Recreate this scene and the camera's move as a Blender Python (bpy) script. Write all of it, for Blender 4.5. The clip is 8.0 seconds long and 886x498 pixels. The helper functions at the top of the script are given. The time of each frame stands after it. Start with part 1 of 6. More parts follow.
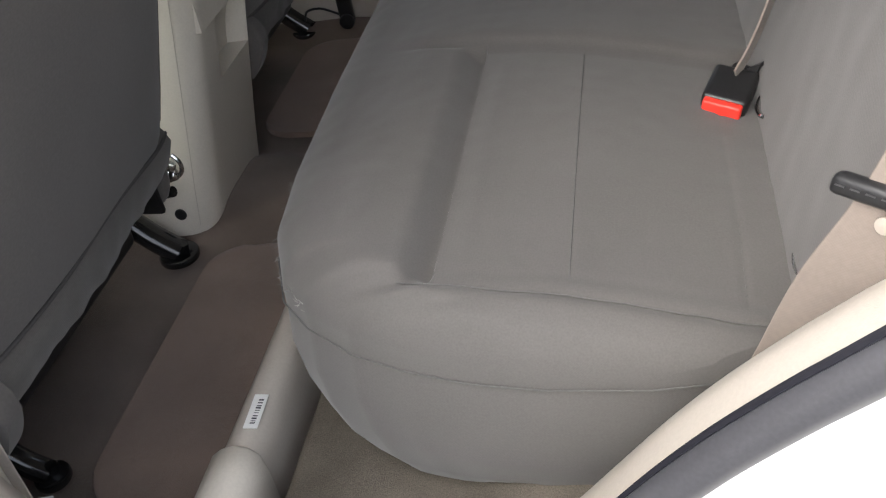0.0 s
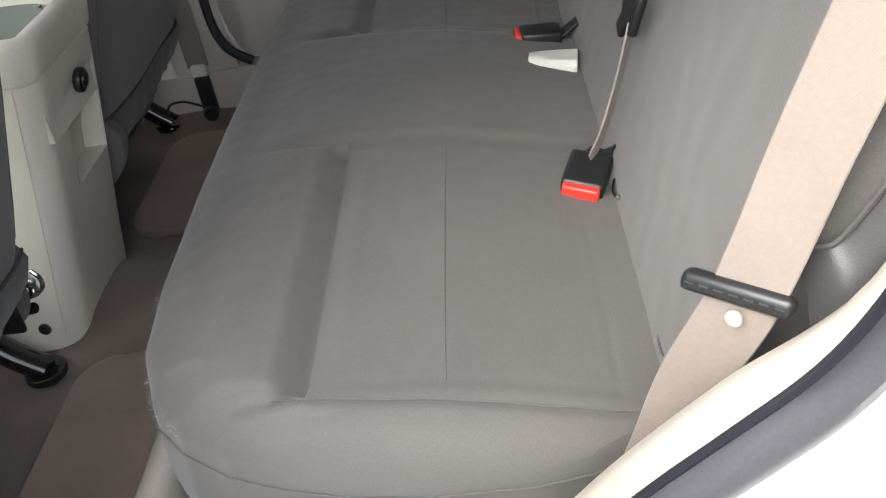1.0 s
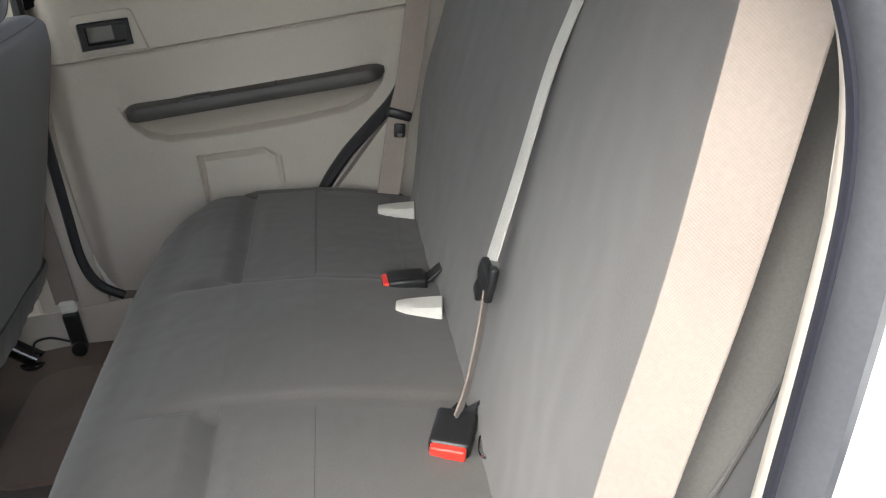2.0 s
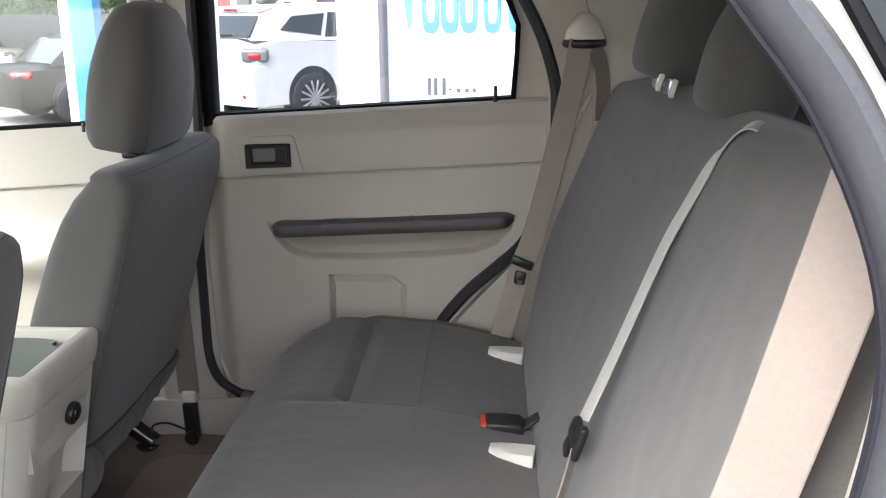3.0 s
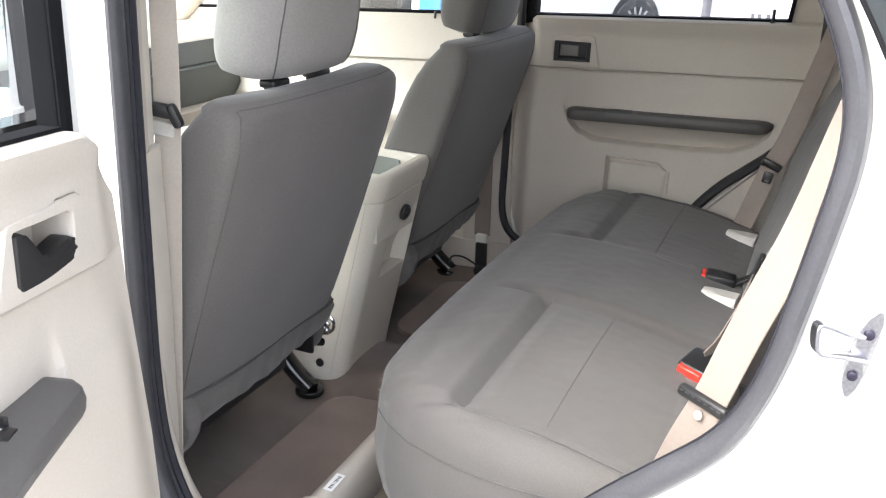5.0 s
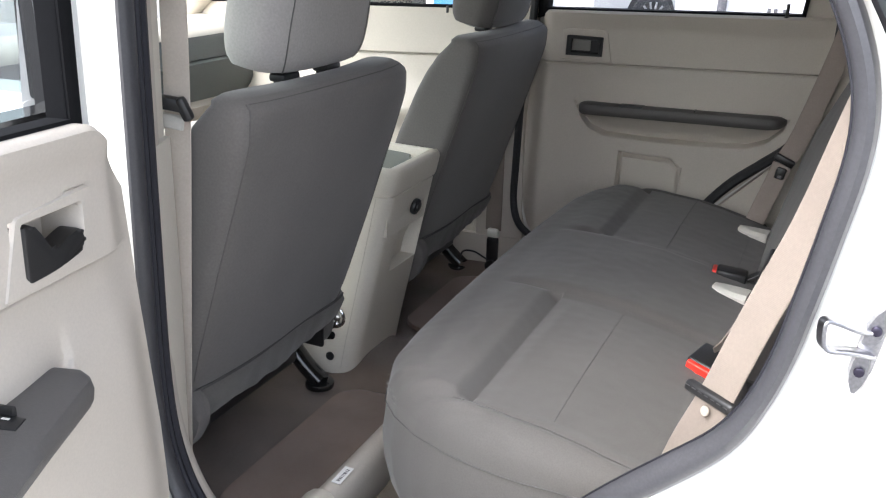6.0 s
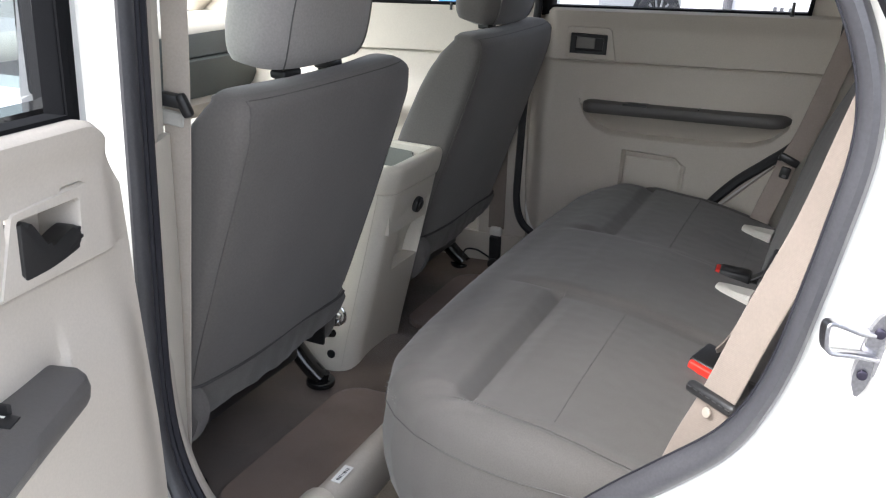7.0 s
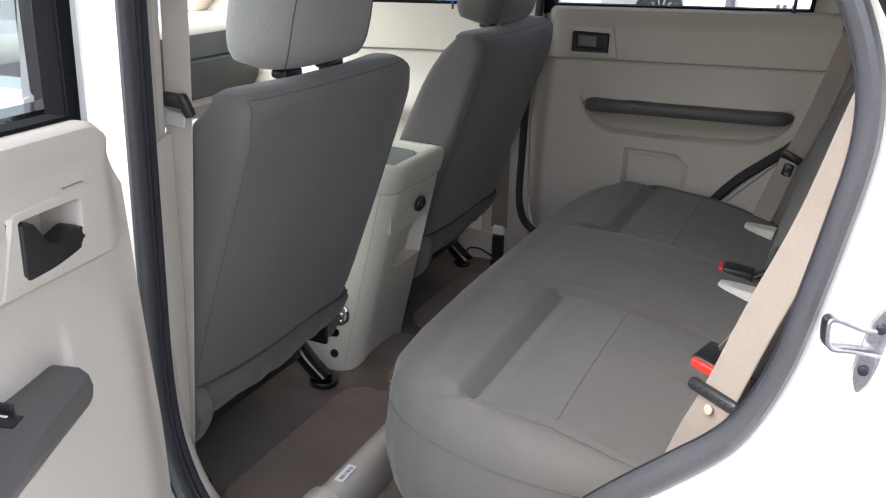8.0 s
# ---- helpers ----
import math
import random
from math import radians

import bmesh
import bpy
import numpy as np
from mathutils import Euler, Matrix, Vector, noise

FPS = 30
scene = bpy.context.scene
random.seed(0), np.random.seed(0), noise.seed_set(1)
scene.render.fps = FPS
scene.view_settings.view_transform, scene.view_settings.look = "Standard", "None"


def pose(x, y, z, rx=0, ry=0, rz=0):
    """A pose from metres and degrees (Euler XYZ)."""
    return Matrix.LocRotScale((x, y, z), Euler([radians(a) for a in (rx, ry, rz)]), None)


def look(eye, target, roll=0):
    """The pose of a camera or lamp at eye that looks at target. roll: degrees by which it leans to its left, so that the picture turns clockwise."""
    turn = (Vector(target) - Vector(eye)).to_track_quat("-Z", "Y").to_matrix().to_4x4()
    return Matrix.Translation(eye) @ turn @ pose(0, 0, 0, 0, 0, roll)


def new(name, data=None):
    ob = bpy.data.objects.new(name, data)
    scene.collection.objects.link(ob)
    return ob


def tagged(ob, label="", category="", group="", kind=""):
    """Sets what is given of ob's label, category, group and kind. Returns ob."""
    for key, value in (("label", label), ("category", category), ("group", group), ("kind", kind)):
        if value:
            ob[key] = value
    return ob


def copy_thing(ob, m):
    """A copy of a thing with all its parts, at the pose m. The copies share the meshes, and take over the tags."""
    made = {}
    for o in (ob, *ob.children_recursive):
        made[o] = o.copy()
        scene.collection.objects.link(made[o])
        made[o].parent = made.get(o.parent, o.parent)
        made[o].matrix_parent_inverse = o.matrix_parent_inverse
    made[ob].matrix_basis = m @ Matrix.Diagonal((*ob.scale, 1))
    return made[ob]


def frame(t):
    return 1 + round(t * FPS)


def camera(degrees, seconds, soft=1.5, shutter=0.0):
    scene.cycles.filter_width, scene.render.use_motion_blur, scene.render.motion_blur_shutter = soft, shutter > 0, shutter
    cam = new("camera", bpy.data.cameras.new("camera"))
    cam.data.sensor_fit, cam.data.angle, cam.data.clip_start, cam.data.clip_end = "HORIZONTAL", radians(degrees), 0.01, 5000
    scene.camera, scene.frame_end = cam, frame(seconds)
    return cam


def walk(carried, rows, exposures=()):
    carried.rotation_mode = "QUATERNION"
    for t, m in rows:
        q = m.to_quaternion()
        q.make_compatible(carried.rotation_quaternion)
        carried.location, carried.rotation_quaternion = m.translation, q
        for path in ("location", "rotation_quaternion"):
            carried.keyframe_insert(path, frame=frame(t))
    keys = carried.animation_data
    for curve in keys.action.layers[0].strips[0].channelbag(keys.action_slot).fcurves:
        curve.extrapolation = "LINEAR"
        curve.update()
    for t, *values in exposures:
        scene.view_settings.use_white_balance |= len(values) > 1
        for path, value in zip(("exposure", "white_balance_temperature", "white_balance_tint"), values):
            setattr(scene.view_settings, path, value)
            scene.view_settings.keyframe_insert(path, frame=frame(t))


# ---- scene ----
cam = camera(51.9, 8.0, soft=1.2)
PATH = [
    (0, (0.776, -1.23, 1.38), (0.37, 0.311, 0.171), -10.0),
    (0.2, (0.764, -1.234, 1.372), (0.421, -0.029, 0.377), -10.4),
    (0.3, (0.766, -1.235, 1.370), (0.424, -0.028, 0.377), -10.1),
    (0.5, (0.774, -1.223, 1.375), (0.388, 0.307, 0.146), -10.5),
    (0.7, (0.779, -1.214, 1.389), (0.534, 0.045, 0.432), -10.2),
    (1, (0.793, -1.205, 1.408), (0.64, 0.438, 0.278), -9.1),
    (1.2, (0.807, -1.197, 1.426), (0.760, 0.151, 0.566), -8.6),
    (1.5, (0.822, -1.183, 1.437), (0.889, 0.559, 0.457), -7.2),
    (1.7, (0.825, -1.183, 1.470), (0.926, 0.233, 0.732), -7.1),
    (2.8, (0.835, -1.241, 1.54), (0.86, 0.682, 0.99), -1.6),
    (3, (0.845, -1.255, 1.55), (0.744, 0.673, 1.025), -0.6),
    (3.3, (0.845, -1.292, 1.546), (0.636, 0.251, 1.178), 1.0),
    (3.5, (0.839, -1.338, 1.542), (0.453, 0.571, 1.086), 1.9),
    (3.7, (0.855, -1.399, 1.543), (0.465, 0.104, 1.156), 2.7),
    (4, (0.874, -1.501, 1.539), (0.34, 0.329, 0.932), 3.3),
    (4.3, (0.906, -1.578, 1.543), (0.420, -0.162, 0.978), 3.2),
    (4.5, (0.936, -1.631, 1.53), (0.292, 0.121, 0.813), 3.6),
    (4.7, (0.977, -1.687, 1.544), (0.439, -0.288, 0.983), 3.3),
    (5, (1.005, -1.742, 1.545), (0.297, 0.001, 0.865), 2.8),
    (5.2, (1.013, -1.747, 1.549), (0.439, -0.358, 1.003), 2.7),
    (6.5, (1.013, -1.733, 1.542), (0.275, -0.008, 0.848), 2.9),
    (7, (1.014, -1.73, 1.543), (0.273, -0.008, 0.846), 3.0),
    (7.5, (1.014, -1.732, 1.542), (0.269, -0.011, 0.847), 3.1),
    (8, (1.018, -1.73, 1.542), (0.269, -0.012, 0.844), 2.6),
]
EXPOSURES = [(0.0, 2.2, 6500, 10), (0.6, 2.39, 6500, 10), (1.0, 2.54, 6400, 8), (1.6, 2.68, 6350, 6), (2.8, 2.77, 6280, 9), (3.5, 2.8, 6250, 10), (3.8, 3.02, 6350, 10), (4.2, 3.12, 6450, 10), (4.6, 3.18, 6500, 10), (5.2, 2.8, 6350, 10), (6.3, 2.42, 6250, 10), (8.0, 2.25, 6250, 10)]
walk(cam, [(t, look(eye, target, roll)) for t, eye, target, roll in PATH], EXPOSURES)

# ---- world and light ----
world = bpy.data.worlds.new("world")
scene.world = world
world.use_nodes = True
wn = world.node_tree.nodes
sky = wn.new("ShaderNodeTexSky")
sky.sky_type, sky.sun_disc = "NISHITA", False
sky.sun_elevation, sky.sun_rotation = radians(46), radians(214)
sky.air_density, sky.dust_density, sky.ozone_density = 1.0, 4.0, 1.0
cloud = wn.new("ShaderNodeHueSaturation")
cloud.inputs["Saturation"].default_value = 0.42
world.node_tree.links.new(sky.outputs[0], cloud.inputs["Color"])
world.node_tree.links.new(cloud.outputs[0], wn["Background"].inputs[0])
wn["Background"].inputs[1].default_value = 0.148
sun_data = bpy.data.lights.new("sun", "SUN")
sun_data.energy, sun_data.angle, sun_data.color = 0.65, radians(58), (1.0, 0.985, 0.96)
sun = new("sun", sun_data)
sun.matrix_world = look((-3.4, -5.1, 6.4), (0.0, 0.0, 0.0))


# ---- materials ----
def material(name, color, rough=0.6, metal=0.0, spread=0.12, fine=300.0, coarse=6.0, bump=0.0, bump_scale=400.0,
             coat=0.0, sheen=0.0, spec=0.5):
    """A surface with colour variation at two scales and a fine relief."""
    m = bpy.data.materials.new(name)
    m.use_nodes = True
    nt = m.node_tree
    nodes, links = nt.nodes, nt.links
    b = nodes["Principled BSDF"]
    b.inputs["Roughness"].default_value = rough
    b.inputs["Metallic"].default_value = metal
    b.inputs["Coat Weight"].default_value = coat
    b.inputs["Sheen Weight"].default_value = sheen
    b.inputs["Specular IOR Level"].default_value = spec
    tc = nodes.new("ShaderNodeTexCoord")
    n1, n2 = nodes.new("ShaderNodeTexNoise"), nodes.new("ShaderNodeTexNoise")
    for n, s, d in ((n1, coarse, 4.0), (n2, fine, 2.0)):
        n.inputs["Scale"].default_value, n.inputs["Detail"].default_value = s, d
        links.new(tc.outputs["Object"], n.inputs["Vector"])
    add = nodes.new("ShaderNodeMath")
    add.operation = "ADD"
    links.new(n1.outputs["Fac"], add.inputs[0])
    links.new(n2.outputs["Fac"], add.inputs[1])
    ramp = nodes.new("ShaderNodeMapRange")
    ramp.inputs["From Min"].default_value, ramp.inputs["From Max"].default_value = 0.7, 1.3
    ramp.inputs["To Min"].default_value, ramp.inputs["To Max"].default_value = 1 - spread, 1 + spread
    links.new(add.outputs[0], ramp.inputs["Value"])
    mul = nodes.new("ShaderNodeVectorMath")
    mul.operation = "SCALE"
    mul.inputs[0].default_value = color
    links.new(ramp.outputs[0], mul.inputs["Scale"])
    links.new(mul.outputs[0], b.inputs["Base Color"])
    if bump:
        n3 = nodes.new("ShaderNodeTexNoise")
        n3.inputs["Scale"].default_value, n3.inputs["Detail"].default_value = bump_scale, 3.0
        links.new(tc.outputs["Object"], n3.inputs["Vector"])
        bp = nodes.new("ShaderNodeBump")
        bp.inputs["Strength"].default_value, bp.inputs["Distance"].default_value = bump, 0.002
        links.new(n3.outputs["Fac"], bp.inputs["Height"])
        links.new(bp.outputs[0], b.inputs["Normal"])
    return m


def woven(name, color, scale=900.0, rough=0.85, strength=0.35, axes=(1, 1, 1), spread=0.1, sheen=0.2, coarse=5.0, fine=260.0):
    """Cloth: the plain surface with a fine two-way thread relief."""
    m = material(name, color, rough, spread=spread, fine=fine, coarse=coarse, sheen=sheen, spec=0.25)
    nodes, links = m.node_tree.nodes, m.node_tree.links
    tc = next(n for n in nodes if n.bl_idname == "ShaderNodeTexCoord")
    waves = []
    for direction in ((1, 1, 0), (0, 1, 1)):
        dot = nodes.new("ShaderNodeVectorMath")
        dot.operation = "DOT_PRODUCT"
        dot.inputs[1].default_value = [scale * d * a for d, a in zip(direction, axes)]
        links.new(tc.outputs["Object"], dot.inputs[0])
        s = nodes.new("ShaderNodeMath")
        s.operation = "SINE"
        links.new(dot.outputs["Value"], s.inputs[0])
        waves.append(s)
    mix = nodes.new("ShaderNodeMath")
    mix.operation = "MULTIPLY"
    links.new(waves[0].outputs[0], mix.inputs[0])
    links.new(waves[1].outputs[0], mix.inputs[1])
    big = nodes.new("ShaderNodeTexNoise")
    big.inputs["Scale"].default_value, big.inputs["Detail"].default_value = 14.0, 3.0
    links.new(tc.outputs["Object"], big.inputs["Vector"])
    both = nodes.new("ShaderNodeMath")
    both.operation = "MULTIPLY_ADD"
    links.new(big.outputs["Fac"], both.inputs[0])
    both.inputs[1].default_value = 4.0
    links.new(mix.outputs[0], both.inputs[2])
    bp = nodes.new("ShaderNodeBump")
    bp.inputs["Strength"].default_value, bp.inputs["Distance"].default_value = strength, 0.0006
    links.new(both.outputs[0], bp.inputs["Height"])
    links.new(bp.outputs[0], nodes["Principled BSDF"].inputs["Normal"])
    return m


def glass(name, tint=(0.9, 0.93, 0.92)):
    m = bpy.data.materials.new(name)
    m.use_nodes = True
    nodes, links = m.node_tree.nodes, m.node_tree.links
    nodes.clear()
    out = nodes.new("ShaderNodeOutputMaterial")
    clear = nodes.new("ShaderNodeBsdfTransparent")
    clear.inputs[0].default_value = (*tint, 1)
    gloss = nodes.new("ShaderNodeBsdfGlossy")
    gloss.inputs["Roughness"].default_value = 0.02
    edge = nodes.new("ShaderNodeLayerWeight")
    edge.inputs[0].default_value = 0.5
    power = nodes.new("ShaderNodeMath")
    power.operation = "POWER"
    power.inputs[1].default_value = 5.0
    links.new(edge.outputs["Facing"], power.inputs[0])
    fres = nodes.new("ShaderNodeMath")
    fres.operation = "MULTIPLY_ADD"
    fres.inputs[1].default_value = 0.9
    fres.inputs[2].default_value = 0.06
    links.new(power.outputs[0], fres.inputs[0])
    mix = nodes.new("ShaderNodeMixShader")
    links.new(fres.outputs[0], mix.inputs[0])
    links.new(clear.outputs[0], mix.inputs[1])
    links.new(gloss.outputs[0], mix.inputs[2])
    links.new(mix.outputs[0], out.inputs[0])
    return m


M_SEAT = woven("seat_cloth", (0.102, 0.096, 0.091), 2600.0, strength=0.06, spread=0.11, fine=520.0)
M_SEAT_F = woven("front_seat_cloth", (0.113, 0.104, 0.099), 2600.0, strength=0.05)
# seat cloth made darker: the dim light on the rear headrests, as colour
M_HEAD_R = woven("shaded_headrest_cloth", (0.088, 0.084, 0.08), 2600.0, strength=0.05)
# paler than the other seat cloths, on the driver headrest only
M_HEAD = woven("pale_headrest_cloth", (0.3, 0.284, 0.275), 2600.0, strength=0.05)
M_FLAP = woven("cover_hem_cloth", (0.128, 0.12, 0.112), 2600.0, strength=0.2)
M_SEAM = material("seam_thread", (0.065, 0.062, 0.06), 0.9)
M_SEAM_L = material("pale_seam_thread", (0.105, 0.102, 0.099), 0.9)
M_SEAM_F = material("seat_cover_thread", (0.096, 0.089, 0.085), 0.9)
M_VINYL = material("dark_grey_vinyl", (0.04, 0.039, 0.039), 0.45, spread=0.08, bump=0.15, bump_scale=700.0)
M_FRAY = material("frayed_thread", (0.26, 0.25, 0.235), 0.9)
M_BUTTON = material("cream_button", (0.33, 0.29, 0.25), 0.5, spread=0.05)
M_BELT_L = woven("pale_beige_webbing", (0.42, 0.375, 0.325), 4200.0, rough=0.7, strength=0.25, spread=0.06, coarse=20.0)
M_BELT_F = woven("rosy_webbing", (0.36, 0.305, 0.27), 4200.0, rough=0.7, strength=0.25, spread=0.06, coarse=20.0)
M_RIB = material("blue_black_rubber", (0.014, 0.014, 0.02), 0.6, spread=0.15, spec=0.3)
M_COVER = material("luggage_cover", (0.075, 0.068, 0.08), 0.8, spread=0.1, bump=0.2)
M_BEIGE = material("beige_plastic", (0.5, 0.455, 0.4), 0.5, spread=0.05, coarse=3.0, bump=0.12, bump_scale=900.0)
M_BEIGE_L = material("light_beige_plastic", (0.62, 0.575, 0.505), 0.45, spread=0.05, coarse=3.0, bump=0.1, bump_scale=900.0)
M_LINER = material("headliner_cloth", (0.62, 0.58, 0.52), 0.95, spread=0.05, bump=0.3, bump_scale=700.0)
M_ARM = material("dark_grey_armrest", (0.088, 0.083, 0.08), 0.5, spread=0.08, bump=0.2, bump_scale=800.0)
M_CARPET = material("carpet", (0.16, 0.122, 0.098), 1.0, spread=0.35, fine=700.0, coarse=7.0, bump=0.9, bump_scale=900.0, sheen=0.3, spec=0.1)
M_CARPET_L = material("light_carpet", (0.16, 0.14, 0.115), 1.0, spread=0.3, fine=600.0, coarse=12.0, bump=0.9, bump_scale=900.0, spec=0.1)
M_MAT = material("brown_floor_mat", (0.265, 0.19, 0.152), 1.0, spread=0.25, fine=650.0, coarse=8.0, bump=0.9, bump_scale=1000.0, sheen=0.3, spec=0.1)
M_BLACK = material("black_plastic", (0.014, 0.014, 0.015), 0.4, spread=0.15)
M_BLACK_GLOSS = material("black_enamel", (0.012, 0.012, 0.013), 0.18, spread=0.1, coat=0.4)
M_RUBBER = material("black_rubber", (0.022, 0.022, 0.025), 0.55, spread=0.15)
M_RUBBER_G = material("grey_rubber", (0.047, 0.047, 0.053), 0.38, spread=0.15, spec=0.5)
M_RED = material("red_plastic", (0.8, 0.045, 0.03), 0.35, spread=0.05)
M_WHITE_P = material("white_plastic", (0.72, 0.7, 0.64), 0.45, spread=0.06)
M_BELT = woven("beige_webbing", (0.205, 0.171, 0.146), 2400.0, axes=(1.2, 0, 1), rough=0.7, strength=0.14, spread=0.06, coarse=20.0)
M_BELT_G = woven("pale_webbing", (0.48, 0.47, 0.435), 2600.0, rough=0.7, strength=0.3, spread=0.06, coarse=20.0)
M_CHROME = material("bright_steel", (0.6, 0.6, 0.6), 0.22, 1.0, spread=0.1)
M_STEEL = material("worn_steel", (0.16, 0.16, 0.165), 0.45, 1.0, spread=0.25)
M_PAINT = material("white_car_paint", (0.72, 0.72, 0.7), 0.3, spread=0.02, coat=0.6)
M_DASH = material("dark_dashboard", (0.115, 0.127, 0.125), 0.6, spread=0.08, bump=0.2)
M_STICK = material("white_sticker", (0.82, 0.82, 0.8), 0.5, spread=0.04)
M_INK = material("printed_ink", (0.05, 0.05, 0.06), 0.6)
M_GLASS = glass("window_glass")
M_GLASS_T = glass("tinted_rear_glass", (0.7, 0.72, 0.75))
M_GLASS_D = glass("dark_privacy_glass", (0.3, 0.33, 0.36))
# clear driver window, with a tint added to dim view and light through it
M_GLASS_F = glass("added_tint_side_glass", (0.55, 0.62, 0.6))
# beige plastic darkened to grey: the cup well's shade put into the colour
M_CUP_SHADE = material("shaded_cup_well", (0.17, 0.175, 0.16), 0.55, spread=0.06)
M_GASKET = material("matt_black_gasket", (0.008, 0.008, 0.009), 0.9, spread=0.1, spec=0.15)
M_STRIKE = material("plated_steel", (0.3, 0.3, 0.32), 0.28, 1.0, spread=0.2)
M_BOLT = material("dark_plated_bolt", (0.06, 0.055, 0.08), 0.35, 1.0, spread=0.1)
M_CUP = material("grey_handle_cup", (0.17, 0.163, 0.152), 0.5, spread=0.08)
M_CLOSED = material("dark_glass", (0.02, 0.024, 0.026), 0.06, spread=0.05)


# ---- mesh helpers ----
WORLD_OF = {}


def part(name, bm, mat, parent=None, label="", angle=40):
    """One mesh object out of a bmesh in world coordinates, under its parent."""
    bmesh.ops.recalc_face_normals(bm, faces=bm.faces)
    me = bpy.data.meshes.new(name)
    bm.to_mesh(me)
    bm.free()
    me.shade_smooth()
    me.set_sharp_from_angle(angle=radians(angle))
    me.materials.append(mat)
    ob = new(name, me)
    if parent is not None:
        ob.parent = parent
        ob.matrix_parent_inverse = WORLD_OF.get(parent.name, Matrix()).inverted()
    if label:
        ob["label"] = label
    return ob


def thing(name, place, label, category, group="", kind=""):
    """An Empty at the base of a thing, for its parts to hang under."""
    ob = new(name)
    ob.empty_display_size = 0.05
    ob.matrix_basis = Matrix.Translation(place)
    WORLD_OF[ob.name] = Matrix.Translation(place)
    return tagged(ob, label, category, group, kind)


def add_box(bm, c, s, bevel=0.0, seg=2, m=None):
    got = bmesh.ops.create_cube(bm, size=1.0)
    vs = got["verts"]
    bmesh.ops.transform(bm, matrix=(m or Matrix.Translation(c)) @ Matrix.Diagonal((*s, 1)), verts=vs)
    if bevel:
        es = list({e for v in vs for e in v.link_edges})
        bmesh.ops.bevel(bm, geom=es, offset=bevel, segments=seg, affect="EDGES", profile=0.5)


def box(c, s, bevel=0.0, seg=2, m=None):
    bm = bmesh.new()
    add_box(bm, c, s, bevel, seg, m)
    return bm


def add_sheet(bm, rows, close_u=False, close_v=False, cap=False):
    """Faces between rows of points; cap closes the first and last row."""
    vs = [[bm.verts.new(p) for p in row] for row in rows]
    n, k = len(vs), len(vs[0])
    for i in range(n if close_u else n - 1):
        for j in range(k if close_v else k - 1):
            a, b, c, d = vs[i][j], vs[(i + 1) % n][j], vs[(i + 1) % n][(j + 1) % k], vs[i][(j + 1) % k]
            bm.faces.new((a, b, c, d))
    if cap:
        bm.faces.new(vs[0])
        bm.faces.new(vs[-1])
    return vs


def sheet(rows, **kw):
    bm = bmesh.new()
    add_sheet(bm, rows, **kw)
    return bm


def add_tube(bm, pts, r, seg=8, flat=1.0):
    """A round bar along points."""
    pts = [Vector(p) for p in pts]
    rows = []
    up = Vector((0.13, 0.21, 1)).normalized()
    for i, p in enumerate(pts):
        d = (pts[min(i + 1, len(pts) - 1)] - pts[max(i - 1, 0)]).normalized()
        side = d.cross(up)
        side = side.normalized() if side.length > 1e-3 else Vector((1, 0, 0))
        top = side.cross(d).normalized()
        rows.append([p + side * r * math.cos(a) + top * r * flat * math.sin(a) for a in (2 * math.pi * j / seg for j in range(seg))])
    add_sheet(bm, rows, close_v=True, cap=True)


def tube(pts, r, seg=8, flat=1.0):
    bm = bmesh.new()
    add_tube(bm, pts, r, seg, flat)
    return bm


def add_ribbon(bm, pts, sides, width, thick=0.0014):
    """A strap along points; sides are the directions of its width."""
    rows = []
    for i, p in enumerate(pts):
        p, s = Vector(p), Vector(sides[i] if isinstance(sides[0], (tuple, list, Vector)) else sides).normalized()
        d = (Vector(pts[min(i + 1, len(pts) - 1)]) - Vector(pts[max(i - 1, 0)])).normalized()
        n = d.cross(s).normalized()
        s = n.cross(d).normalized()
        h = width / 2
        rows.append([p - s * h - n * thick * 0.3, p - s * h * 0.96 - n * thick, p - n * thick * 0.7, p + s * h * 0.96 - n * thick, p + s * h - n * thick * 0.3,
                     p + s * h + n * thick * 0.3, p + s * h * 0.96 + n * thick, p + n * thick * 0.7, p - s * h * 0.96 + n * thick, p - s * h + n * thick * 0.3])
    add_sheet(bm, rows, close_v=True, cap=True)


def ribbon(pts, sides, width, thick=0.0014):
    bm = bmesh.new()
    add_ribbon(bm, pts, sides, width, thick)
    return bm


def add_prism(bm, pts, where, n0, n1, bevel=0.0, seg=2):
    """A plate: the outline pts (u, w), from depth n0 to n1; where(u, n, w) gives the place."""
    a = [bm.verts.new(where(u, n0, w)) for u, w in pts]
    b = [bm.verts.new(where(u, n1, w)) for u, w in pts]
    k = len(pts)
    faces = [bm.faces.new(a), bm.faces.new(b)] + [bm.faces.new((a[i], a[(i + 1) % k], b[(i + 1) % k], b[i])) for i in range(k)]
    if bevel:
        es = [e for e in faces[1].edges]
        bmesh.ops.bevel(bm, geom=es, offset=bevel, segments=seg, affect="EDGES", profile=0.5)


def prism(pts, where, n0, n1, bevel=0.0, seg=2):
    bm = bmesh.new()
    add_prism(bm, pts, where, n0, n1, bevel, seg)
    return bm


